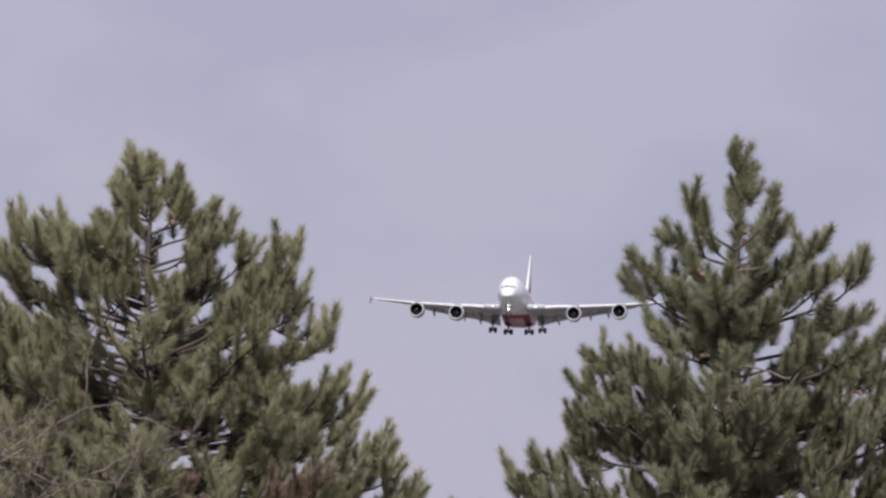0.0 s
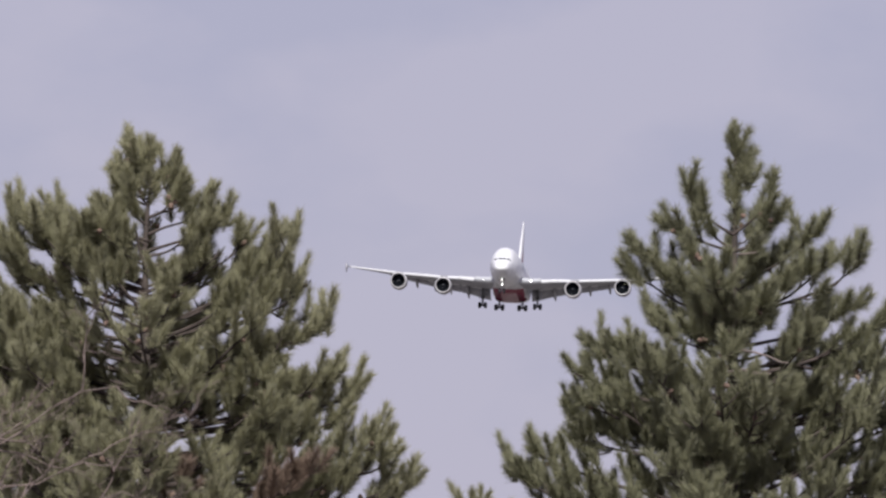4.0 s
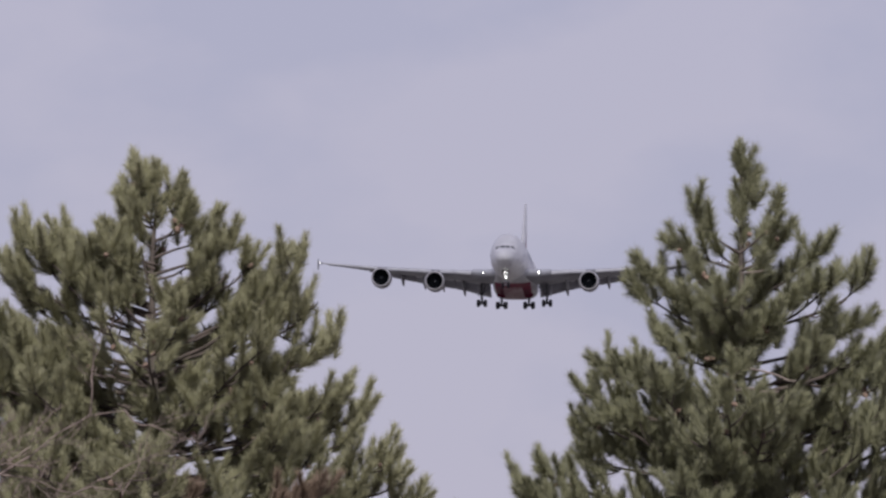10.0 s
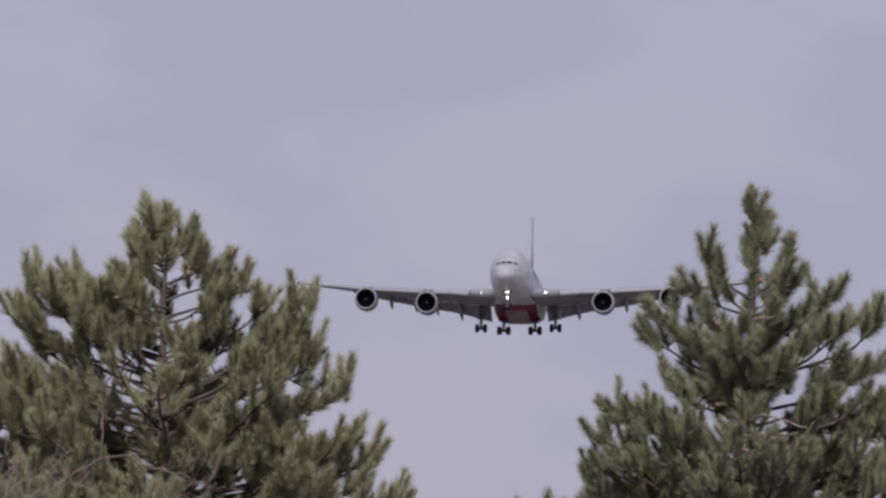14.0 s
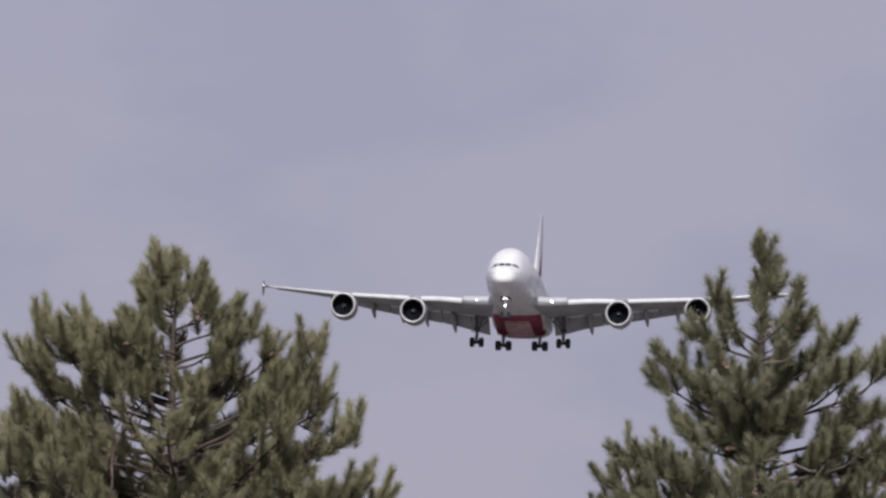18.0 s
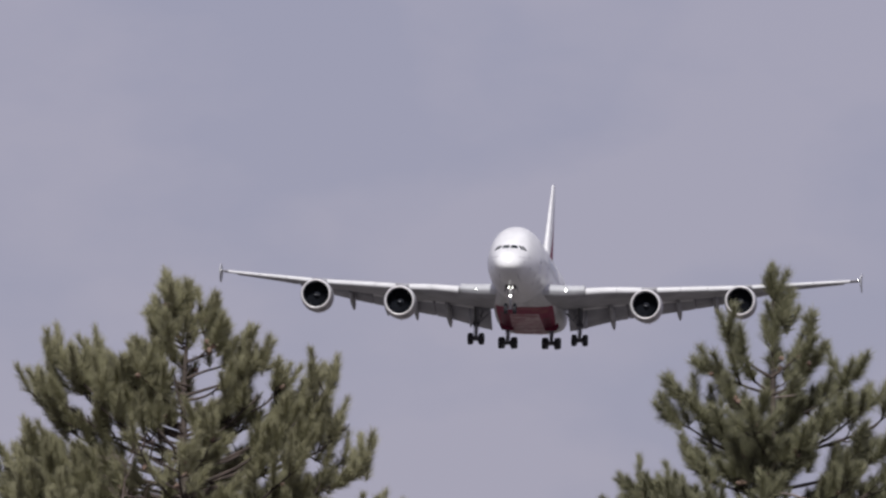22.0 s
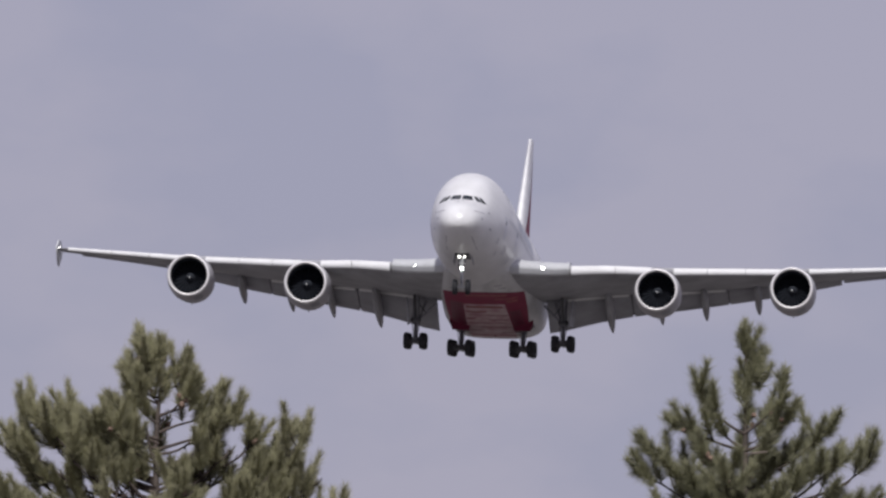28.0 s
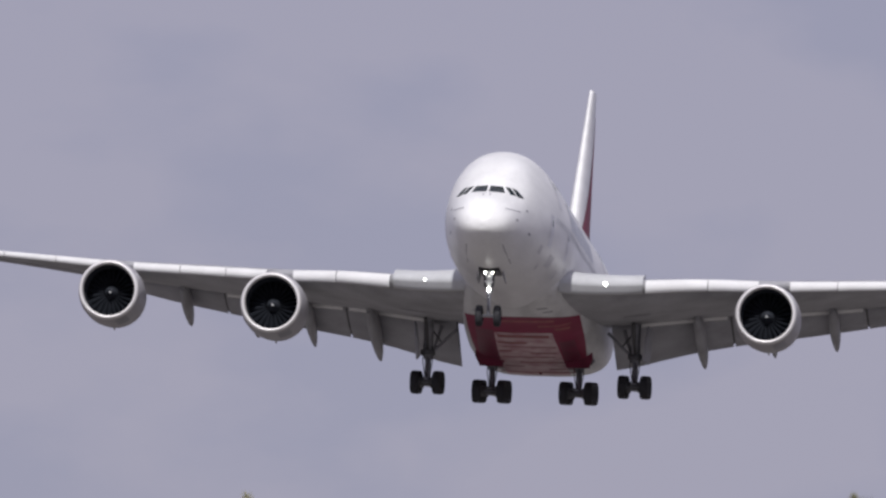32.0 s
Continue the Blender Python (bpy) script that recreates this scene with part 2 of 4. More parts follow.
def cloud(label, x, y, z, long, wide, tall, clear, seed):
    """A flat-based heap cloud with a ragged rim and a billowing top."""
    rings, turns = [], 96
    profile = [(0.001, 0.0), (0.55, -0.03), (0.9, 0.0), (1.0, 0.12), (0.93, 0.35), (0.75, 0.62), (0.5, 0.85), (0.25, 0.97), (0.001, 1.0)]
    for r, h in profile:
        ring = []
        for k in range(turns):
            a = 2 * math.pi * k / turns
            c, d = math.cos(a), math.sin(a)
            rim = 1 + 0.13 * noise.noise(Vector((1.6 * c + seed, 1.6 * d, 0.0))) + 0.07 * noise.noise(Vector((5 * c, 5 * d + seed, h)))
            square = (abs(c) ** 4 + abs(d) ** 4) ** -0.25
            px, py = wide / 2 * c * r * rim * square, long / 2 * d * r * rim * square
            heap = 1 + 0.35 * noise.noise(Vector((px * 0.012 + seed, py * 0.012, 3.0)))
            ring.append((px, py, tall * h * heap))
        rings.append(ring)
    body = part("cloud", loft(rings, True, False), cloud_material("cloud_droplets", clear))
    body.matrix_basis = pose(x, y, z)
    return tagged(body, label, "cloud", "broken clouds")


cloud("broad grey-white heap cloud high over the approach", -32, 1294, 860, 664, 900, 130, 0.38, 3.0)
cloud("thin pale cloud high over the meadow", -38, 402, 860, 270, 800, 70, 0.56, 8.0)
cloud("small wispy cloud high over the meadow", -38, 98, 860, 172, 600, 30, 0.71, 15.0)

# ---- ground ----
ground_rings = [[(r * math.cos(t), r * math.sin(t), 0.0) for t in (2 * math.pi * j / 96 for j in range(96))] for r in (0.0, 60, 200, 600, 2000, 4900)]
ground = part("ground", loft(ground_rings, True, False), GRASS)
tagged(ground, "wide open meadow of dry winter grass", "ground", kind="structure")

# ---- airliner: x to its left wing, y aft from the nose, z up ----
HULL = [  # aft, crown, keel, half width, height of the widest line
    (0, -1.98, -1.98, 0.0, -1.98), (0.06, -1.57, -2.28, 0.45, -1.97), (0.25, -1.13, -2.5, 0.9, -1.93), (0.55, -0.76, -2.74, 1.24, -1.84), (1, -0.43, -3.04, 1.53, -1.72),
    (2, 0.1, -3.5, 1.88, -1.54), (3, 0.55, -3.78, 2.1, -1.36), (4, 1.2, -3.93, 2.3, -1.15), (6, 2.42, -4.09, 2.7, -0.9),
    (8, 3.17, -4.16, 2.98, -0.75), (10, 3.67, -4.18, 3.2, -0.6), (13, 4.03, -4.2, 3.45, -0.5), (17, 4.07, -4.2, 3.57, -0.5),
    (46, 4.07, -4.2, 3.57, -0.5), (52, 4.07, -3.5, 3.4, -0.2), (58, 4.07, -1.6, 2.75, 0.6), (64, 4.0, 0.6, 1.75, 1.8), (68, 3.6, 2.0, 0.9, 2.7), (70.4, 3.2, 2.7, 0.22, 2.95)]


def hull_ring(y, n=56, grow=0.0):
    top, low, half, wide = glide(HULL, y)
    out = []
    for j in range(n):
        a = 2 * math.pi * j / n
        c, s = math.cos(a), math.sin(a)
        h = top - wide if s > 0 else wide - low
        out.append((math.copysign(abs(c) ** 0.94, c) * (half + grow), y, wide + s * (h + grow)))
    return out


def hull_x(y, z, grow=0.0):
    """Half width of the hull at height z."""
    top, low, half, wide = glide(HULL, y)
    h = top - wide if z > wide else wide - low
    s = min(0.999, abs(z - wide) / max(h, 1e-4))
    return half * math.sqrt(1 - s * s) ** 0.94 + grow


def hull_y(x, z):
    """Where the nose's skin lies, met from ahead at (x, z)."""
    a, b = 0.0, 16.0
    for _ in range(30):
        m = (a + b) / 2
        top, low, half, wide = glide(HULL, m)
        inside = low < z < top and hull_x(m, z) > abs(x)
        a, b = (a, m) if inside else (m, b)
    return (a + b) / 2


def skin_patch(corners, out=0.012, nx=6, nz=4):
    """A patch on the nose through four corners (x, z) seen from ahead."""
    p = [Vector((x, 0, z)) for x, z in corners]
    verts = []
    for j in range(nz + 1):
        for i in range(nx + 1):
            u, v = i / nx, j / nz
            q = (p[0] * (1 - u) + p[1] * u) * (1 - v) + (p[3] * (1 - u) + p[2] * u) * v
            verts.append((q.x * 1.004, hull_y(q.x, q.z) - out, q.z + out * 0.4))
    return verts, [(j * (nx + 1) + i, j * (nx + 1) + i + 1, (j + 1) * (nx + 1) + i + 1, (j + 1) * (nx + 1) + i) for j in range(nz) for i in range(nx)]


def side_patch(s, y0, y1, z0, z1, out=0.012, n=6):
    """A patch on the hull's side (s: 1 its left, -1 its right)."""
    verts = [(s * hull_x(y, z, out), y, z) for z in (z0 + (z1 - z0) * k / n for k in range(n + 1)) for y in (y0, (y0 + y1) / 2, y1)]
    return verts, [(k * 3 + i, k * 3 + i + 1, k * 3 + i + 4, k * 3 + i + 3) for k in range(n) for i in range(2)]


airliner = thing("airliner", "white four-engined double-deck airliner with red belly and lowered landing gear", "airplane")
stations = [0.0005, 0.015, 0.04, 0.08, 0.15, 0.25, 0.4, 0.55, 0.75] + [1 + 0.5 * k for k in range(32)] + [17.5 + 2 * k for k in range(15)] + [46 + k for k in range(25)]
hull = part("fuselage", loft([hull_ring(y) for y in stations if y <= 70.4] + [hull_ring(70.4)]), WHITE, airliner, "glossy white double-deck fuselage")

FAIRING = [  # aft, bottom, half width
    (15, -3.5, 1.9), (18, -3.95, 2.75), (21, -4.25, 3.35), (24, -4.42, 3.6), (28, -4.95, 3.9), (33, -5.45, 4.2), (37, -5.68, 4.35), (40, -5.7, 4.3), (44, -5.2, 4.0), (49, -4.2, 2.9)]


def fairing_point(y, u, out=0.0):
    """On the fairing's underside: u from -1 (its right) to 1, over the keel at 0."""
    low, half = glide(FAIRING, y)
    a = math.pi * (1.5 + 0.5 * u)
    c, s = math.cos(a), math.sin(a)
    wide = -2.4
    e = float(np.interp(y, [15, 19, 23, 42, 49], [0.95, 0.75, 0.52, 0.52, 0.9]))
    return (math.copysign(abs(c) ** e, c) * (half + out), y, wide - abs(s) ** e * (wide - low + out))


belly = part("belly_fairing", loft([[fairing_point(y, -1 + 2 * j / 40) for j in range(41)] for y in [15 + 0.75 * k for k in range(46)]], False, False), BELLY, airliner, "grey wing to body fairing")


def belly_patch(y0, y1, u0, u1, out, nu=24, ny=12, back=None, bow=0.0):
    """A painted field between y0 and y1; back: its side bounds at the rear, where they differ."""
    verts = []
    v0, v1 = back or (u0, u1)
    for k in range(ny + 1):
        for j in range(nu + 1):
            a, b = u0 + (v0 - u0) * k / ny, u1 + (v1 - u1) * k / ny
            u = a + (b - a) * j / nu
            verts.append(fairing_point(y0 + (y1 - y0) * k / ny + bow * u * u * (1 - k / ny), u, out))
    return verts, [(k * (nu + 1) + j, k * (nu + 1) + j + 1, (k + 1) * (nu + 1) + j + 1, (k + 1) * (nu + 1) + j) for k in range(ny) for j in range(nu)]


part("belly_band", belly_patch(23.2, 37.6, -0.64, 0.70, 0.012, 30, 20, (-0.43, 0.30), 4.5), RED, airliner, "broad faded red painted belly band")
for u0, u1, v0, v1, y0 in ((-0.40, -0.15, -0.42, -0.16, 26.6), (0.16, 0.36, 0.12, 0.29, 29.2)):  # closed bay doors in fresher paint
    part("bay_door", belly_patch(y0, 37.7, u0, u1, 0.018, 10, 12, (v0, v1)), DARK_RED, belly, "deep red closed wheel bay door")
part("belly_panel", belly_patch(27.0, 40.6, -0.145, 0.14, 0.02, 20, 12, (-0.16, 0.115)), FADED, belly, "worn whitish belly panel")
part("belly_panel", belly_patch(38.0, 42.5, -0.40, 0.30, 0.014, 20, 6, (-0.2, 0.18)), BELLY, belly, "dull white rear belly panel")
for y, deep, u0, u1 in ((27.5, 0.7, -0.12, 0.10), (29.2, 0.45, -0.13, 0.0), (30.3, 0.25, -0.10, 0.12), (31.4, 0.4, -0.13, -0.05), (31.9, 0.3, 0.0, 0.10), (33.1, 0.3, -0.12, 0.08), (34.6, 0.4, -0.03, 0.11), (36.0, 0.35, -0.13, -0.02), (36.9, 0.5, 0.02, 0.11)):  # dull red strokes on the panel
    part("belly_mark", belly_patch(y, y + deep, u0, u1, 0.028, 14, 2), DULL_RED, belly, "dull red stroke on worn white")
for y, deep, u0, u1 in ((24.2, 0.5, -0.10, 0.22), (25.4, 0.35, 0.05, 0.45), (26.1, 0.5, 0.18, 0.40)):  # paler red strokes across the front of the band
    part("belly_mark", belly_patch(y, y + deep, u0, u1, 0.02, 14, 2), PALE_RED, belly, "pale red stroke on the band")
part("belly_mark", belly_patch(38.4, 39.0, -0.2, 0.17, 0.03, 12, 2), DULL_RED, belly, "dull red stroke on worn white")
for y, u0, u1 in ((20.6, 0.16, 0.30), (21.6, 0.18, 0.32), (22.2, -0.42, -0.32)):  # vents ahead of the red band
    part("belly_vent", belly_patch(y, y + 0.28, u0, u1, 0.02, 6, 2), SEAM, belly, "dark slot vent")
part("beacon", lathe([(-0.14, 0.01), (-0.1, 0.09), (0.0, 0.13)], fairing_point(39, 0.0), (0, 0, 1), 14), DARK_RED, belly, "unlit red beacon dome")

# cockpit windows, three a side
for s in (-1, 1):
    for k, quad in enumerate(([(0.07, 0.70), (0.78, 0.66), (0.98, 0.20), (0.07, 0.20)], [(0.91, 0.67), (1.18, 0.63), (1.60, 0.11), (1.28, 0.13)], [(1.28, 0.65), (1.57, 0.53), (2.0, 0.05), (1.68, 0.05)])):
        part("cockpit_window", skin_patch([(s * x, z) for x, z in quad], 0.015), GLASS, hull, "dark cockpit window pane")
    part("nose_seam", skin_patch([(s * 1.2, -0.94), (s * 1.95, -0.9), (s * 1.95, -0.96), (s * 1.2, -1.0)], 0.014, 6, 1), SEAM, hull)
    part("nose_probe", joined(tube([(s * 1.75, 3.6, -0.95), (s * 1.95, 3.45, -0.95), (s * 1.97, 3.1, -0.95)], [0.05, 0.04, 0.02])), STEEL, hull)
    for x, z in ((1.83, -1.5), (2.3, -1.95), (2.2, -0.7), (0.2, -0.02)):
        part("nose_port", skin_patch([(s * x - 0.045, z + 0.07), (s * x + 0.045, z + 0.07), (s * x + 0.045, z - 0.07), (s * x - 0.045, z - 0.07)], 0.014, 2, 2), SEAM, hull)
    part("nose_seam", skin_patch([(s * 1.02, -3.0), (s * 1.08, -3.0), (s * 1.28, -3.65), (s * 1.22, -3.65)], 0.014, 2, 6), SEAM, hull)
    for y0, deck in ((9.2, -1.2), (15.5, -1.2), (12.5, 1.5), (26, 1.5), (41, -1.2), (43, 1.5)):
        door = part("cabin_door", side_patch(s, y0, y0 + 1.1, deck - 0.75, deck + 1.15, 0.014), DOOR_GLASS, hull, "pale cabin door with dark rim")
        part("door_window", side_patch(s, y0 + 0.4, y0 + 0.7, deck + 0.45, deck + 0.8, 0.022, 2), GLASS, door)
    for y0, long, z0, tall in ((7.5, 0.9, -2.6, 0.5), (9.4, 0.5, -3.3, 0.3), (11.0, 1.6, -2.9, 0.7), (14.6, 1.2, -3.1, 0.5), (17.5, 0.7, -2.4, 0.4)):  # hatches low on the side
        part("service_hatch", side_patch(s, y0, y0 + long, z0, z0 + tall, 0.012, 3), HATCH, hull, "greyish service hatch")
    for deck, first, count in ((-0.35, 11, 62), (2.2, 14.5, 52)):
        row = [side_patch(s, first + 0.64 * k, first + 0.64 * k + 0.26, deck, deck + 0.36, 0.012, 1) for k in range(count)]
        tagged(part("cabin_windows", joined(*row), CABIN_GLASS, hull, "row of small dark cabin windows"), kind="stuff")
    for k, tall in enumerate((1.9, 1.3, 1.3, 1.2, 1.3, 1.6, 1.3, 1.3)):  # the title on the side, as plain bars
        part("title_bar", side_patch(s, 18.5 + 1.9 * k, 19.7 + 1.9 * k, 0.25, 0.25 + tall * 0.9, 0.016), TITLE, hull, "pale grey title bar")

# tail
def foil(le, chord, thick, z, side, n=11, camber=0.0):
    """A closed wing section: points round from the trailing edge over the top; side(c, h) places it."""
    xs = [0.5 * (1 + math.cos(math.pi * k / n)) for k in range(n + 1)]
    half = lambda x: 5 * thick * (0.2969 * math.sqrt(x) - 0.126 * x - 0.3516 * x * x + 0.2843 * x**3 - 0.1015 * x**4)
    up = [(x, half(x) + camber * 4 * x * (1 - x)) for x in xs]
    low = [(x, -half(x) + camber * 4 * x * (1 - x)) for x in reversed(xs[1:-1])]
    return [side(le + x * chord, h * chord) for x, h in up + low]


def fin_ring(z):
    t = (z - 3.6) / 12.9
    le, te = 53.9 + t * 12.9, 67.6 + t * 2.6
    return foil(le, te - le, 0.095, z, lambda c, h: (h, c, z))


fin = part("tail_fin", loft([fin_ring(3.6 + 12.4 * k / 14) for k in range(14)] + [fin_ring(15.88), fin_ring(16.0)]), WHITE, airliner, "tall white tail fin with red rear")


def fin_patch(s, z0, z1, a0, a1, slant, out=0.02, n=10):
    """A painted field on the fin's flank, from a0 to a1 of the chord."""
    verts = []
    for k in range(n + 1):
        z = z0 + (z1 - z0) * k / n
        t = (z - 3.6) / 12.9
        le, te = 53.9 + t * 12.9, 67.6 + t * 2.6
        for j in range(9):
            x = a0 + slant * (k / n) + (a1 - a0 - slant * (k / n)) * j / 8
            x = min(max(x, 0.02), 0.995)
            h = 5 * 0.095 * (0.2969 * math.sqrt(x) - 0.126 * x - 0.3516 * x * x + 0.2843 * x**3 - 0.1015 * x**4) * (te - le)
            verts.append((s * (h + out), le + x * (te - le), z))
    return verts, [(k * 9 + j, k * 9 + j + 1, (k + 1) * 9 + j + 1, (k + 1) * 9 + j) for k in range(n) for j in range(8)]


for s in (-1, 1):
    part("fin_field", fin_patch(s, 4.6, 14.5, 0.06, 0.99, 0.6), RED, fin, "red painted field")
    part("fin_field", fin_patch(s, 4.4, 9.5, 0.72, 0.99, 0.12, 0.03), GREEN, fin, "green painted field")
    part("fin_field", fin_patch(s, 4.3, 6.6, 0.55, 0.99, 0.2, 0.04), BLACK, fin, "black painted field")
    tail = lambda x: foil(60.4 + (x - 0.5) * 0.80, 9.2 - (x - 0.5) * 0.40, 0.09, 0, lambda c, h: (s * x, c, 1.72 + (x - 0.5) * 0.12 + h))
    part("tailplane", loft([tail(0.5 + 14.7 * k / 8) for k in range(9)]), GREY, airliner, "grey horizontal tailplane")

# wings
WING = [  # out, leading edge aft, chord, height, thickness ratio
    (0, 16.6, 20.5, -2.75, 0.15), (3.4, 19.1, 18.2, -2.85, 0.138), (5.4, 20.75, 17.2, -2.69, 0.132), (7.6, 22.5, 16.0, -2.36, 0.128), (11, 25.0, 14.4, -1.85, 0.12), (14.9, 28.0, 12.6, -1.45, 0.11),
    (20, 31.9, 10.8, -0.78, 0.105), (25.8, 36.2, 8.9, 0.0, 0.10), (31, 40.6, 7.0, 0.93, 0.08), (36, 45.0, 5.1, 1.84, 0.07), (39.5, 48.35, 3.6, 2.52, 0.065)]


def twist(x):
    """Rise of the chord line aft, per metre: the outer wing is washed out."""
    return float(np.interp(x, [0, 16, 22, 28, 34, 39.5], [-0.012, -0.012, 0.0, 0.035, 0.055, 0.06]))


def rootward(x):
    """The underside draws up towards the root, into the fairing."""
    return float(np.interp(x, [0, 3.4, 6, 9], [0.62, 0.7, 0.9, 1.0]))


def wing_ring(s, x):
    le, chord, z, thick = glide(WING, x)
    flat = float(np.interp(x, [0, 5, 12, 16, 20], [0.8, 0.72, 0.72, 0.9, 1.0]))  # the inner wing's upper side is flatter
    return foil(le, chord, thick, 0, lambda c, h: (s * x, c, z + h * (flat if h > 0 else rootward(x)) + twist(x) * (c - le)))


def wing_half(x, f):
    """Half the wing's thickness at the fraction f of the chord."""
    le, chord, z, thick = glide(WING, x)
    return 5 * thick * (0.2969 * math.sqrt(f) - 0.126 * f - 0.3516 * f * f + 0.2843 * f**3 - 0.1015 * f**4) * chord


def wing_low(x, f):
    """Height of the wing's lower skin at the fraction f of the chord."""
    le, chord, z, thick = glide(WING, x)
    h = 5 * thick * (0.2969 * math.sqrt(f) - 0.126 * f - 0.3516 * f * f + 0.2843 * f**3 - 0.1015 * f**4) * chord
    return le + f * chord, z - h * rootward(x) + twist(x) * f * chord


def build_wing(s):
    wing = part("wing", loft([wing_ring(s, x) for x in [0.5, 2, 3.4, 4.4, 5.4, 6.5, 7.6, 9, 11, 13, 14.9, 17, 20, 23, 25.8, 28, 31, 33.5, 36, 38, 39.3]]), UNDER, airliner, "grey swept wing")
    # slats, run forward and down of the leading edge
    for x0, x1 in ((7.7, 11.2), (11.25, 14.1), (15.9, 18.6), (18.65, 21.7), (21.75, 24.9), (26.9, 30.3), (30.35, 34.0), (34.05, 38.3)):
        rings = []
        for k in range(4):
            x = x0 + (x1 - x0) * k / 3
            le, chord, z, thick = glide(WING, x)
            r = 0.30 * thick / 0.12 * (chord / 14) ** 0.7 + 0.10
            outline = [(1.75, 0.98), (1.2, 0.95), (0.6, 0.78), (0.1, 0.42), (-0.25, 0.0), (-0.3, -0.45), (-0.1, -0.9), (0.2, -1.0), (0.1, -0.5), (0.3, 0.1), (0.8, 0.55), (1.6, 0.86)]
            rings.append([(s * x, le - 0.28 * chord / 14 + (a - 0.1) * r, z - 0.10 * chord / 14 + b * r) for a, b in outline])
        part("slat", loft(rings), SLAT, wing, "pale lowered slat")
    x0, x1 = 2.8, 7.5
    nose = []
    for k in range(5):
        x = x0 + (x1 - x0) * k / 4
        le, chord, z, thick = glide(WING, x)
        upper = [(a, wing_half(x, a / chord) + 0.025) for a in (2.4, 1.7, 1.1, 0.7, 0.4, 0.2, 0.08)]
        lower = [(a, -wing_half(x, max(0.0, a) / chord) - 0.07) for a in (0.0, 0.1, 0.22, 0.36)]
        nose.append([(s * x, le + a - 0.06, z + b - 0.012 * a) for a, b in upper + [(-0.06, 0.0)] + lower + [(0.5, -0.3), (1.5, 0.0)]])
    part("root_leading_edge", loft(nose), GREY, wing, "pale fixed leading edge")
    # flaps, hanging behind the wing
    def flap_piece(name, x0, x1, mat, label, end=1.0):
        rings = []
        for k in range(6):
            x = x0 + (x1 - x0) * k / 5
            le, chord, z, thick = glide(WING, x)
            ya, za = wing_low(x, 0.76)
            yb = le + chord * 1.03
            zb = za - (yb - ya) * float(np.interp(x, [5, 9, 19, 24, 29.2], [0.46, 0.39, 0.32, 0.24, 0.08]))
            way = Vector((0, yb - ya, zb - za)) * end
            up = Vector((0, -way.z, way.y)).normalized()
            rings.append([Vector((s * x, ya, za + 0.05)) + way * f + up * h * way.length for f, h in ((0, 0.0), (0.06, 0.07), (0.2, 0.12), (0.5, 0.085), (0.8, 0.035), (1.0, 0.006), (1.0, -0.004), (0.7, -0.02), (0.3, -0.04), (0.06, -0.04))])
        part(name, loft(rings), mat, wing, label)

    for x0, x1 in ((4.75, 11.74), (11.86, 19.74), (19.86, 29.2)):
        flap_piece("flap", x0, x1, FLAP, "dark grey lowered flap")
    for x in (11.75, 19.75):
        flap_piece("flap_seal", x, x + 0.10, DARK_STEEL, "dark seal between flaps", 0.9)
    for x0, x1 in ((6.3, 11.6), (12.0, 19.6)):  # pale edge of the shroud ahead of the flaps
        edge = []
        for k in range(5):
            x = x0 + (x1 - x0) * k / 4
            (ya, za), (yb, zb) = wing_low(x, 0.728), wing_low(x, 0.745)
            edge.append([(s * x, ya, za + 0.06), (s * x, ya, za - 0.03), (s * x, yb, zb - 0.21), (s * x, yb + 0.05, zb - 0.15), (s * x, yb, zb + 0.08)])
        part("flap_shroud", loft(edge), WHITE, wing, "pale shroud edge")
    ail = []
    for k in range(4):
        x = 29.4 + 8.0 * k / 3
        le, chord, z, thick = glide(WING, x)
        ya, za = wing_low(x, 0.76)
        ail.append([Vector((s * x, ya + f * chord * 0.25, za + 0.1 * chord / 7 + h * 0.8 - 0.05 * f * chord * 0.25)) for f, h in ((0, 0.1), (0.4, 0.1), (1, 0.01), (1, -0.01), (0.4, -0.12), (0, -0.14))])
    part("aileron", loft(ail), FLAP, wing, "grey aileron")
    # flap track fairings
    for x, size in ((10.0, 1.12), (14.2, 0.95), (17.9, 1.0), (22.3, 1.0)):
        le, chord, z, thick = glide(WING, x)
        ya, za = wing_low(x, 0.55)
        yt, zt = wing_low(x, 0.76)
        end_y, end_z = le + chord * 1.09, zt - (le + chord - yt) * 0.42 - 0.8 * size
        rings = []
        for k in range(11):
            f = k / 10
            y, zc = ya + (end_y - ya) * f, za - 0.1 + (end_z - za + 0.1) * f**1.5
            w = 0.34 * size * math.sin(math.pi * (0.06 + 0.93 * f)) ** 0.55
            h = 0.72 * size * math.sin(math.pi * (0.05 + 0.94 * f)) ** 0.6
            rings.append([(s * x + w * math.cos(a), y, zc + h * math.sin(a)) for a in (2 * math.pi * j / 12 for j in range(12))])
        part("flap_track_fairing", loft(rings), UNDER, wing, "grey flap track fairing")
    # wing tip fence
    tip = Vector((s * 39.45, 0, 2.56))
    out = [(48.0, 0.0), (50.1, 0.95), (51.6, 1.05), (52.1, 0.2), (52.0, -0.4), (51.2, -1.25), (50.2, -1.15)]
    part("tip_fence", slab([(tip.x + s * 0.10 * abs(b), y, tip.z + b) for y, b in out], 0.12), GREY, wing, "grey arrow-shaped wing tip fence")
    part("tip_light", lathe([(-0.06, 0.005), (-0.04, 0.03), (0, 0.045), (0.06, 0.03)], (s * 39.2, 48.15, 2.50), sides=12), LAMP, wing)
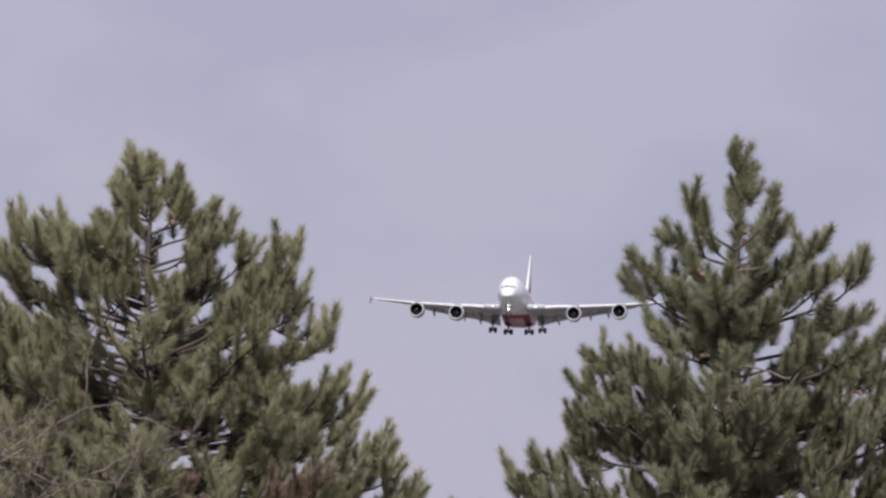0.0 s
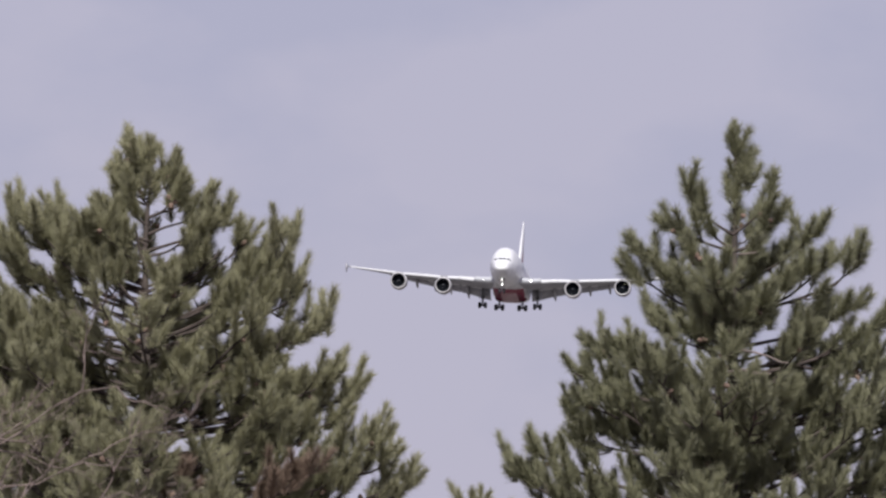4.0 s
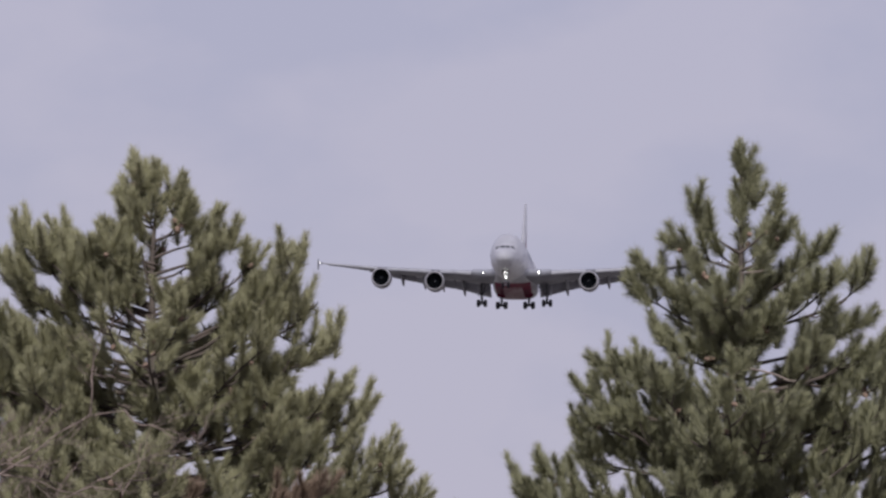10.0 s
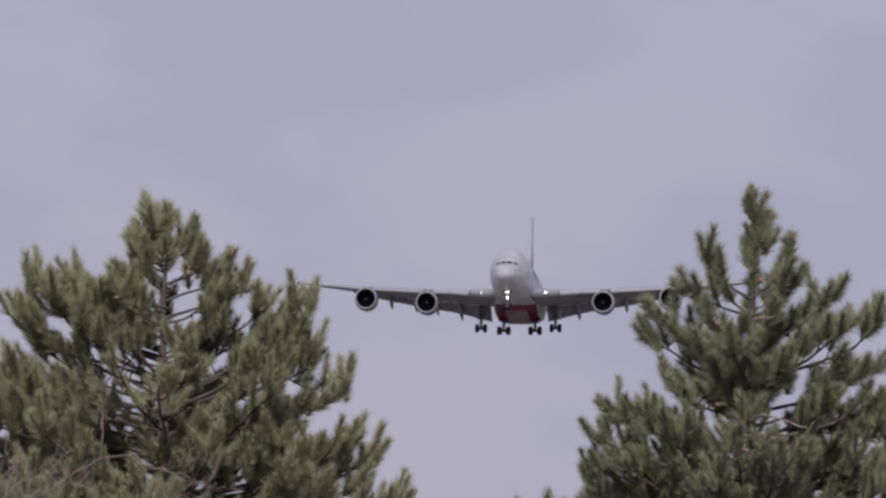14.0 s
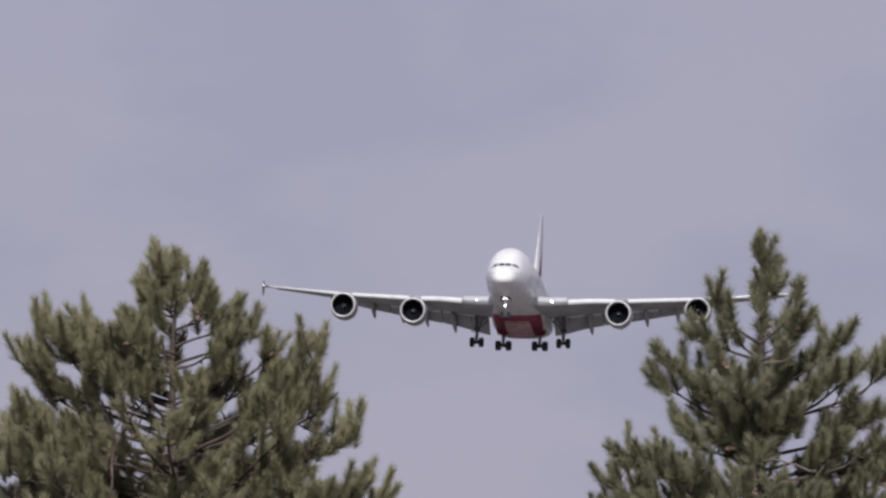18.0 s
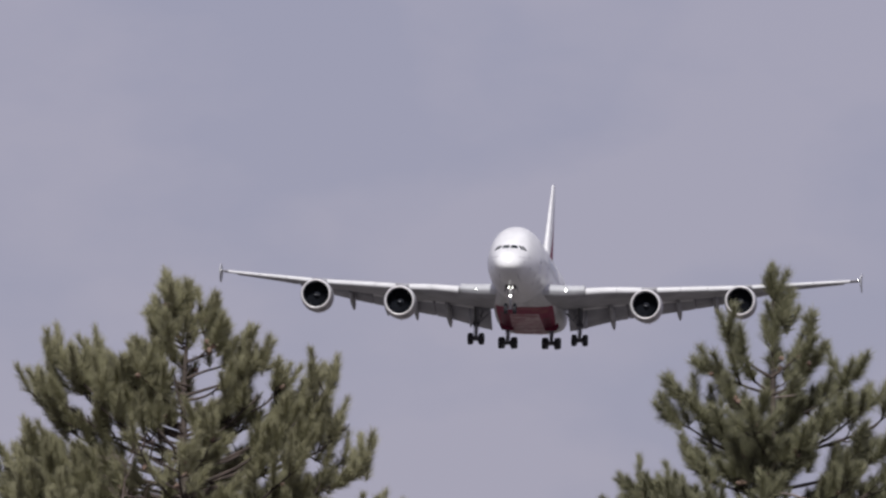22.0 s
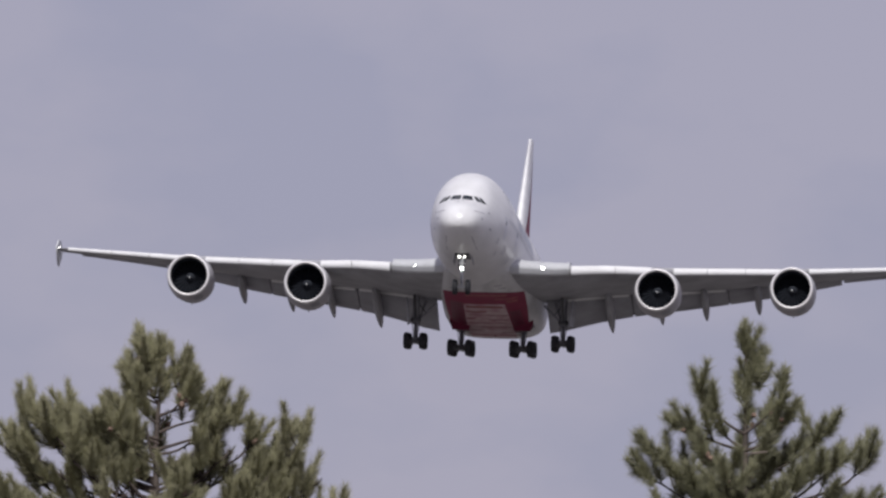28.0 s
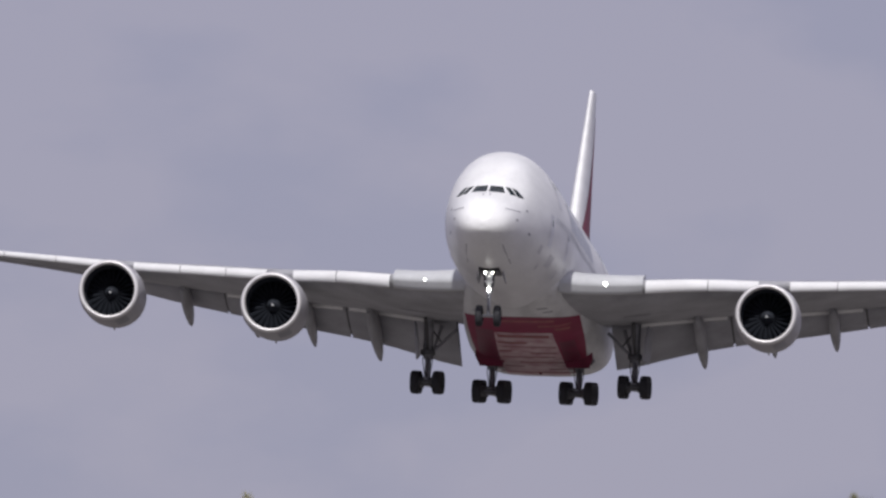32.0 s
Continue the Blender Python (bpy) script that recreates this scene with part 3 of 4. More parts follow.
    # landing light in the root
    part("landing_light", lathe([(-0.03, 0.005), (-0.02, 0.075 + 0.025 * s), (0.0, 0.095 + 0.03 * s), (0.12, 0.095 + 0.03 * s)], (s * 5.4, 20.66, -2.6), sides=20), LAMP, wing, "glowing round landing light")
    part("underwing_panel", slab([(s * 6.0, 27.5, wing_low(6, 0.27)[1] - 0.03), (s * 7.6, 27.8, wing_low(7.6, 0.3)[1] - 0.03), (s * 7.6, 28.1, wing_low(7.6, 0.3)[1] - 0.03), (s * 6.0, 27.8, wing_low(6, 0.27)[1] - 0.03)], 0.02), SEAM, wing)
    return wing


def build_engine(s, x, y, z, size=1.0):
    c = (s * x, y, z)
    nac = part("engine", lathe([(0.22, 1.83), (0.6, 1.9), (1.4, 1.97), (2.6, 1.98), (4.0, 1.86), (5.4, 1.6), (5.5, 1.52), (4.5, 1.5)], c), NACELLE, airliner, "pale grey turbofan engine")
    part("inlet_lip", lathe([(0.24, 1.835), (0.10, 1.80), (0.02, 1.74), (0.0, 1.69), (0.03, 1.63), (0.12, 1.585), (0.32, 1.56)], c), LIP, nac, "polished metal inlet lip")
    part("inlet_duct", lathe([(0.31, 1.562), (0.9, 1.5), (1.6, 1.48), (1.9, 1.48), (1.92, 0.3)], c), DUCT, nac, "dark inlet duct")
    blades = []
    for k in range(24):
        a = 2 * math.pi * k / 24
        ring = []
        for r, chord, tw in ((0.42, 0.3, 0.5), (0.9, 0.46, 0.8), (1.46, 0.56, 1.05)):
            m = Matrix.Rotation(a, 3, "Y")
            ring.append([Vector(c) + m @ Vector((sx * chord * math.sin(tw) * 0.5 + h * math.cos(tw), 1.65 - sx * chord * math.cos(tw) * 0.5, r)) for sx, h in ((-1, 0), (0, 0.015), (1, 0), (0, -0.015))])
        blades.append(loft(ring))
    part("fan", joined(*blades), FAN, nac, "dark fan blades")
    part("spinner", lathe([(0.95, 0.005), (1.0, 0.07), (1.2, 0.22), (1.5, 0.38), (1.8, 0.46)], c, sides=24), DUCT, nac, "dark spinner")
    swirl = []
    for k in range(9):
        a, r = 0.42 * k + 2.4, 0.03 + 0.008 * k
        q = Vector(c) + Vector((r * math.cos(a), 0.96 + 0.45 * r, r * math.sin(a)))
        swirl.append(q)
    part("spinner_mark", tube(swirl, [0.008 + 0.03 * math.sin(math.pi * (k + 0.5) / 9) for k in range(9)], 6), WHITE, nac, "white spiral mark")
    part("core_nozzle", lathe([(4.6, 1.15), (5.6, 1.1), (6.6, 0.85), (7.3, 0.62), (7.3, 0.55), (6.6, 0.5), (8.1, 0.05)], c, sides=28), DARK_STEEL, nac, "dark metal exhaust cone")
    le, chord, wz, thick = glide(WING, x)
    rings = []
    for f in range(9):
        u = f / 8
        py = y + 2.6 + (le + 3.2 - y - 2.6) * u
        top = min(z + 1.98 + 2.2 * u, wz - 0.05)
        low = z + 1.5 if py < y + 5 else z + 1.5 + (py - y - 5) * 0.25
        w = 0.12 + 0.3 * math.sin(math.pi * (0.1 + 0.7 * u))
        rings.append([(s * x - w, py, low), (s * x + w, py, low), (s * x + w, py, top - 0.2), (s * x + 0.3 * w, py, top), (s * x - 0.3 * w, py, top), (s * x - w, py, top - 0.2)])
    part("pylon", loft(rings), UNDER, nac, "grey engine pylon")
    for a0, a1, y0, y1 in ((-0.55, -0.15, 0.5, 1.9), (-2.75, -2.35, 0.7, 1.6)):  # dark panels low on the cowl
        rows = [[(c[0] + r * math.cos(a), y + d, z + r * math.sin(a)) for a in (a0 - math.pi / 4 + (a1 - a0) * j / 6 for j in range(7))] for d, r in ((y0, 1.9), ((y0 + y1) / 2, 1.975), (y1, 1.99))]
        part("cowl_panel", loft(rows, False, False), FLAP, nac, "grey cowl panel")
    part("drain_mast", slab([(s * x, y + 3.4, z - 1.85), (s * x, y + 3.8, z - 1.85), (s * x, y + 3.8, z - 2.02), (s * x, y + 3.6, z - 2.02)], 0.08), GREY, nac)
    return nac


def wheel(parent, x, y, z, radius, width):
    h = width / 2
    tyre = lathe([(-h * 0.55, radius * 0.52), (-h * 0.9, radius * 0.6), (-h, radius * 0.74), (-h * 0.93, radius * 0.86), (-h * 0.74, radius * 0.95), (-h * 0.4, radius * 0.99), (0, radius), (h * 0.4, radius * 0.99), (h * 0.74, radius * 0.95), (h * 0.93, radius * 0.86), (h, radius * 0.74), (h * 0.9, radius * 0.6), (h * 0.55, radius * 0.52)], (x, y, z), (1, 0, 0), 24)
    part("tyre", tyre, RUBBER, parent, "black rubber tyre")
    part("wheel_hub", lathe([(-h * 0.5, 0.02), (-h * 0.55, radius * 0.25), (-h * 0.4, radius * 0.5), (-h * 0.55, radius * 0.54), (h * 0.55, radius * 0.54), (h * 0.4, radius * 0.5), (h * 0.55, radius * 0.25), (h * 0.5, 0.02)], (x, y, z), (1, 0, 0), 16), DARK_STEEL, parent)


def build_main_gear(s, x, y, z, top, axles, spread, body):
    """A main leg: bogie with pairs of wheels, tail end a little up."""
    gap = 1.7
    mid = y + gap * (axles - 1) / 2
    rise = lambda yy: (yy - y) * 0.12
    leg = part("main_landing_gear", joined(
        tube([(s * x, mid - 0.3, top + 0.3), (s * x, mid - 0.1, z + 1.6), (s * x, mid - 0.1, z + 1.45)], [0.32, 0.28, 0.2], 14),
        tube([(s * x, mid - 0.1, z + 1.5), (s * x, mid, z + rise(mid))], [0.19, 0.19], 12),
        tube([(s * x, y - 0.1, z), (s * x, y + gap * (axles - 1) + 0.1, z + rise(y + gap * (axles - 1)))], [0.26, 0.26], 10)), STEEL, airliner, "grey steel main landing gear leg")
    for k in range(axles):
        yy = y + gap * k
        part("axle", tube([(s * x - spread, yy, z + rise(yy)), (s * x + spread, yy, z + rise(yy))], [0.2, 0.2], 10), DARK_STEEL, leg)
        for d in (-1, 1):
            wheel(leg, s * x + d * spread, yy, z + rise(yy), 0.72, 0.54)
            part("brake", lathe([(0.0, 0.1), (0.02, 0.33), (0.22, 0.36), (0.24, 0.12)], (s * x + d * (spread - 0.40), yy, z + rise(yy)), (d, 0, 0), 14), DARK_STEEL, leg)
    part("torque_link", joined(tube([(s * x, mid - 0.35, z + 1.6), (s * x, mid - 0.75, z + 1.0), (s * x, mid - 0.3, z + 0.35)], [0.09, 0.07, 0.09], 6)), STEEL, leg)
    part("side_brace", joined(tube([(s * x, mid - 0.1, z + 1.7), (s * (x - (1.7 if not body else -0.9)), mid - 0.1, top - 0.25)], [0.08, 0.11], 8)), STEEL, leg)
    part("drag_brace", joined(tube([(s * x, mid - 0.1, z + 1.8), (s * x, mid - 2.2, top + 0.1)], [0.09, 0.11], 8)), DARK_STEEL, leg)
    inward = -1 if not body else 1
    part("lock_link", tube([(s * (x + inward * 0.8), mid - 0.15, (top + z + 1.7) / 2 - 0.1), (s * (x + inward * 0.1), mid - 0.25, top - 0.2)], [0.05, 0.06], 6), DARK_STEEL, leg)
    part("retraction_jack", tube([(s * (x + inward * 0.25), mid + 0.2, z + 2.0), (s * (x + inward * 0.75), mid + 0.3, top)], [0.08, 0.12], 8), STEEL, leg)
    part("hinge_block", box(s * x - 0.42, s * x + 0.42, mid - 0.55, mid + 0.1, z + 1.75, z + 2.05), DARK_STEEL, leg)
    part("pitch_trimmer", tube([(s * x + 0.12, mid - 0.3, z + 1.5), (s * x + 0.15, y + 0.2, z + 0.25)], [0.07, 0.06], 7), STEEL, leg)
    for d in (-1, 1):
        part("brake_line", tube([(s * x + d * 0.2, mid - 0.3, top), (s * x + d * 0.3, mid - 0.32, z + 1.4), (s * x + d * 0.16, mid - 0.2, z + 0.5), (s * x + d * 0.3, y, z + 0.2)], [0.03] * 4, 5), BLACK, leg)
    if body:
        part("gear_door", slab([(s * x - 0.7, mid - 1.0, top - 0.85), (s * x + 0.7, mid - 1.0, top - 0.85), (s * x + 0.95, mid - 1.6, top - 0.3), (s * x + 0.85, mid - 2.3, top + 0.45), (s * x - 0.85, mid - 2.3, top + 0.45), (s * x - 0.95, mid - 1.6, top - 0.3)], 0.1), DARK_RED, leg, "dark red gear door")
    else:
        part("gear_door", slab([(s * (x + 0.8), mid - 1.0, top + 0.1), (s * (x + 0.9), mid + 0.9, top + 0.1), (s * (x + 0.75), mid + 0.7, z + 1.6), (s * (x + 0.5), mid - 0.7, z + 1.6)], 0.16), FLAP, leg, "grey gear door")
    return leg


for s in (-1, 1):
    build_wing(s)
    build_engine(s, 14.9, 22.9, -3.86)
    build_engine(s, 25.82, 30.9, -2.26)
    build_main_gear(s, 6.32, 32.15, -7.33, -3.7, 2, 0.67, False)
    build_main_gear(s, 2.66, 34.3, -7.52, -5.0, 3, 0.76, True)

nose_gear = part("nose_landing_gear", joined(
    tube([(0, 5.5, -3.5), (0, 5.35, -5.3), (0, 5.35, -5.4)], [0.17, 0.16, 0.12], 12), tube([(0, 5.35, -5.3), (0, 5.3, -6.7)], [0.11, 0.11], 10),
    tube([(-0.5, 5.3, -6.7), (0.5, 5.3, -6.7)], [0.09, 0.09], 8)), GREY, airliner, "pale grey nose landing gear leg")
for d in (-1, 1):
    wheel(nose_gear, d * 0.53, 5.3, -6.7, 0.64, 0.42)
    part("gear_lamp", lathe([(-0.05, 0.005), (-0.03, 0.075), (0, 0.095), (0.14, 0.08)], (d * 0.26, 5.0, -4.18), sides=16), LAMP, nose_gear, "glowing gear lamp")
    part("lamp_arm", tube([(d * 0.23, 5.16, -4.18), (d * 0.1, 5.35, -4.25)], [0.05, 0.06], 6), DARK_STEEL, nose_gear)
    part("nose_gear_door", slab([(d * 0.7, 5.8, -3.95), (d * 0.7, 7.2, -4.1), (d * 0.8, 7.1, -4.55), (d * 0.8, 5.9, -4.45)], 0.06), FLAP, nose_gear, "grey nose gear door")
    part("drag_strut", tube([(d * 0.35, 4.7, -4.0), (d * 0.14, 5.3, -5.2)], [0.06, 0.06], 6), DARK_STEEL, nose_gear)
part("gear_lamp", lathe([(-0.05, 0.005), (-0.03, 0.085), (0, 0.108), (0.14, 0.09)], (0, 4.95, -5.2), sides=16), LAMP, nose_gear, "glowing gear lamp")
for d in (-1, 1):
    part("steering_jack", tube([(d * 0.24, 5.12, -4.55), (d * 0.22, 5.1, -5.0)], [0.09, 0.07], 8), DARK_STEEL, nose_gear)
    # Dim taxi lamps: pale metal discs in place of their faint glow.
    part("taxi_lamp", lathe([(-0.04, 0.01), (-0.03, 0.06), (0.0, 0.07), (0.06, 0.05)], (d * 0.2, 5.0, -4.72), sides=12), LIP, nose_gear, "pale unlit taxi lamp")
part("torque_link", tube([(0, 5.2, -5.3), (0, 4.9, -5.85), (0, 5.2, -6.4)], [0.07, 0.05, 0.07], 6), STEEL, nose_gear)
# No bay is cut out; a solid black block stands for its inner shade.
part("gear_bay_shade", box(-0.6, 0.6, 4.6, 6.8, -4.13, -3.75), BLACK, hull, "black block standing for the shade in the nose gear bay")


# ---- pines ----
rng = np.random.default_rng(7)


def needles(shoots, density=1150, reach=0.118, broad=0.0065, flare=52):
    """Vertices and faces of needle brushes; each shoot is (base, way, length)."""
    length = np.array([s[2] for s in shoots])
    count = (density * length).astype(int) + 25
    base = np.repeat(np.array([s[0] for s in shoots]), count, axis=0)
    way = np.repeat(np.array([s[1] for s in shoots]), count, axis=0)
    length = np.repeat(length, count)
    m = int(count.sum())
    f = rng.random(m) ** 0.9
    spin = rng.random(m) * 2 * np.pi
    helper = np.where(np.abs(way[:, 2:3]) < 0.9, np.array([[0, 0, 1.0]]), np.array([[1.0, 0, 0]]))
    a = np.cross(way, helper)
    a /= np.linalg.norm(a, axis=1, keepdims=True)
    b = np.cross(way, a)
    radial = np.cos(spin)[:, None] * a + np.sin(spin)[:, None] * b
    spread = np.radians(flare - 26 * f + rng.normal(0, 12, m))[:, None]
    dirn = np.cos(spread) * way + np.sin(spread) * radial + np.array([[0, 0, 0.10]])
    dirn /= np.linalg.norm(dirn, axis=1, keepdims=True)
    root = base + way * (f * length)[:, None]
    size = reach * (0.75 + 0.45 * rng.random(m)) * (1 - 0.15 * f)
    side = np.cross(dirn, rng.normal(0, 1, (m, 3)))
    side /= np.linalg.norm(side, axis=1, keepdims=True)
    half = side * broad / 2
    verts = np.empty((m * 3, 3))
    verts[0::3], verts[1::3], verts[2::3] = root - half, root + half, root + dirn * size[:, None]
    return verts


def needle_mesh(name, shoots, mat, parent, label="", **how):
    verts = needles(shoots, **how)
    me = bpy.data.meshes.new(name)
    n = len(verts) // 3
    me.vertices.add(len(verts))
    me.vertices.foreach_set("co", verts.ravel())
    me.loops.add(n * 3)
    me.loops.foreach_set("vertex_index", np.arange(n * 3, dtype=np.int32))
    me.polygons.add(n)
    me.polygons.foreach_set("loop_start", np.arange(0, n * 3, 3, dtype=np.int32))
    me.update()
    me.materials.append(mat)
    ob = new(name, me)
    ob.parent = parent
    if label:
        ob["label"] = label
    return ob


def unit(v):
    return v / np.linalg.norm(v)


cone_mesh = bpy.data.meshes.new("cone")
cone_data = lathe([(0, 0.004), (0.01, 0.02), (0.03, 0.027), (0.05, 0.022), (0.075, 0.004)], (0, 0, 0), (0, 0, 1), 8)
cone_mesh.from_pydata([tuple(v) for v in cone_data[0]], [], cone_data[1])
cone_mesh.materials.append(CONE)


def grow_limb(tree, start, tip, thick, full=1.0, name="limb", dry=False, tail=0.0, leaf=NEEDLE, low=False, gaps=()):
    """One limb that leaves the trunk outward and turns up to its tip. Upright needle brushes stand on its outer twigs; with a tail, the limb's own end is clothed in one long brush."""
    start, tip = np.array(start, float), np.array(tip, float)
    span = tip - start
    bend = start + np.array([span[0] * 0.66, span[1] * 0.66, span[2] * 0.28])
    size = float(np.linalg.norm(span))
    sway = rng.normal(0, 0.022, 3) * size
    at = lambda u: (1 - u) ** 2 * start + 2 * u * (1 - u) * bend + u * u * tip + sway * math.sin(2 * math.pi * u)
    steps = 7
    wood = [tube([at(k / steps) for k in range(steps + 1)], [thick * (1 - 0.75 * k / steps) for k in range(steps + 1)], 6)]
    shoots = []
    limb_way = unit(unit(at(1.0) - at(0.85)) + np.array([0, 0, 0.7]))

    def brush(p, way, length):
        shoots.append((p - way * length * 0.25, unit(way), length))

    brush(at(0.98), limb_way, 0.25)
    if tail:
        run = min(tail, 0.6 * size)
        pieces = max(1, int(run / 0.12))
        for k in range(pieces):
            u = 1 - run / size * (k + 1) / pieces
            shoots.append((at(u), unit(at(min(1, u + 0.1)) - at(u)), run / pieces))
    for k in range(1 if tail else 2 if size < 0.7 else 4):
        turn = rng.normal(0, 0.42, 3)
        brush(at(0.84 + 0.14 * rng.random()) + rng.normal(0, 0.05, 3), unit(limb_way + turn + np.array([0, 0, 0.25])), rng.uniform(0.14, 0.22))
    count = max(1 if tail else 2, int(size / (0.17 if tail else 0.14) * full))
    for k in range(count):
        u = 0.32 + 0.62 * (k + rng.random()) / count
        p = at(u)
        way = unit(at(min(1, u + 0.05)) - at(u - 0.05))
        out = np.cross(way, np.array([0, 0, 1.0]))
        out = unit(out + 1e-6) * (1 if k % 2 else -1)
        angle = rng.uniform(0.6, 1.25)
        twig = unit(math.cos(angle) * way + math.sin(angle) * out + np.array([0, 0, rng.uniform(0.0, 0.7)]) + rng.normal(0, 0.25, 3))
        long = min(0.42, size * rng.uniform(0.08, 0.26) * (1.25 - 0.8 * u) + 0.05)
        q = p + twig * long
        wood.append(tube([p, (p + q) / 2 - np.array([0, 0, 0.02]), q], [0.011, 0.009, 0.006], 4, False))
        up = unit(twig + np.array([0, 0, 0.7]))
        if tail:
            shoots.append((p + twig * long * 0.45, unit(twig + np.array([0, 0, 0.2])), long * 0.55 + 0.04))
            brush(q + up * 0.03, up, rng.uniform(0.2, 0.3))
        else:
            brush(q, up, rng.uniform(0.24, 0.36))
            if rng.random() < 0.6:
                turn = unit(twig + rng.normal(0, 0.45, 3) + np.array([0, 0, 0.9]))
                brush(p + twig * long * rng.uniform(0.3, 0.95), turn, rng.uniform(0.16, 0.24))
    def clear(shoot):
        """Away from the open spots of the crown."""
        p = shoot[0] + shoot[1] * shoot[2] * 0.5
        return all(math.hypot((p[0] - x) / (wide + 0.05), (p[2] - z) / (tall + 0.06)) > 1 for x, z, wide, tall in gaps)

    shoots = [shoot for shoot in shoots if clear(shoot)] or shoots[:1]
    limb = part(name, joined(*wood), TWIG_BARK, tree)
    needle_mesh("needles", shoots, DRY if dry else leaf, limb, "tufts of dry brown needles" if dry else "", reach=0.14 if tail else 0.128, density=450 if low else 1000 if tail else 920, flare=60 if tail else 52)
    for _ in range(int(rng.integers(0, 3))):
        p = at(rng.uniform(0.55, 0.97)) + rng.normal(0, 0.025, 3)
        if not clear((p, limb_way, 0.0)):
            continue
        cone = new("cone", cone_mesh)
        cone.parent = limb
        cone.matrix_basis = Matrix.Translation(p) @ Euler((rng.uniform(0, 3), rng.uniform(0, 3), 0)).to_matrix().to_4x4()
    return limb


def pine(label, top, tips, limbs, reach_left, reach_right, lean=(0, 0), seed=1, first=0.9, bare=(), tail=0.0, leaf=NEEDLE, gaps=()):
    """A pine: trunk, the limbs of the outline (across, up, root below the top), and limbs towards all sides within its reach. gaps: open spots in the crown (across, up from the top, half width, half height)."""
    global rng
    rng = np.random.default_rng(seed)
    tree = thing("pine_tree", label, "tree", pose(top[0], top[1], 0), "pines below the approach path")
    height = top[2]
    gaps = [(x, height + up, wide, tall) for x, up, wide, tall in gaps]
    spots = [(0, 0, -0.1), (0.02, 0, height * 0.3), (0, 0, height * 0.6), (lean[0] * 0.4, 0, height - 2.2), (lean[0], lean[1], height - 1.1), (0.02, 0, height - 0.45), (0, 0, height - 0.15)]
    part("trunk", tube(spots, [0.18, 0.15, 0.10, 0.045, 0.026, 0.014, 0.007], 10), BARK, tree, "brown scaly pine trunk")
    leader = [((0, 0, height - (0.28 if tail else 0.36)), unit(np.array([0.0, 0, 1.0])), 0.22)]
    for k in range(6):
        z = height - (0.3 if tail else 0.36) - 0.08 * k
        a = rng.uniform(0, 6.28)
        leader.append(((0.01, 0, z), unit(np.array([0.6 * math.cos(a), 0.6 * math.sin(a), 1.0])), 0.2))
    needle_mesh("leader_needles", leader, leaf, tree, "tuft of olive green needles")
    for across, up, root in tips + limbs:
        deep = rng.uniform(-0.4, 0.4) * min(1.0, abs(across))
        long = tail if up > -1.9 else 0.0
        drop = 0.2 if long else 0.25
        grow_limb(tree, (0, 0, height + root), (across * (1 - (0.06 if long else 0.03) / max(0.2, abs(across))), deep, height + up - drop), 0.012 + 0.009 * abs(across), tail=long, leaf=leaf, gaps=gaps)
    for z in np.arange(first - 0.35, first + 1.6, 0.16 if tail else 0.12):  # short twigs close to the trunk
        a = rng.uniform(0, 6.28)
        r = rng.uniform(0.16, 0.34)
        if bare and bare[0] < z < bare[1]:
            a = (a % 3.6) - 0.23  # few twigs on this face of the trunk
        grow_limb(tree, (0, 0, height - z - 0.2), (r * math.cos(a), r * math.sin(a), height - z), 0.009, 0.7, "short_limb", tail=tail * 0.5, leaf=leaf, gaps=gaps)
    z = first
    while z < height - 2.4:
        near = z < 4.3
        ways = ((3 if tail else 4) if z < 1.4 else 6 if z < 2.1 else 8) if near else 5
        begin = rng.uniform(0, 6.28)
        for k in range(ways):
            a = begin + 2 * math.pi * k / ways + rng.normal(0, 0.3)
            d = z + rng.uniform(-0.15, 0.15)
            side = [float(np.interp(d, [0.3, 0.6, 1.0, 1.5, 2.0, 2.5, 3.0, 3.5, 4.5, 8], r)) for r in (reach_left, reach_right)]
            far = side[0] if math.cos(a) < 0 else side[1]
            mean = 0.5 * (side[0] + side[1])
            r = rng.uniform(0.3, 0.92)
            x, y = far * r * math.cos(a), mean * r * math.sin(a)
            if bare and bare[0] < d < bare[1] and y < 0 and abs(x) < (0.32 if tail else 0.2):
                continue
            root = d + 0.3 + 0.42 * math.hypot(x, y)
            grow_limb(tree, (0, 0, height - root), (x, y, height - d - 0.2), 0.01 + 0.009 * math.hypot(x, y), (0.95 if d > 1.9 and not tail else 0.75) if near else 0.45, tail=tail if d < 1.9 else 0.0, leaf=leaf, low=not near, gaps=gaps)
        z += 0.27 if near else 0.55
    return tree


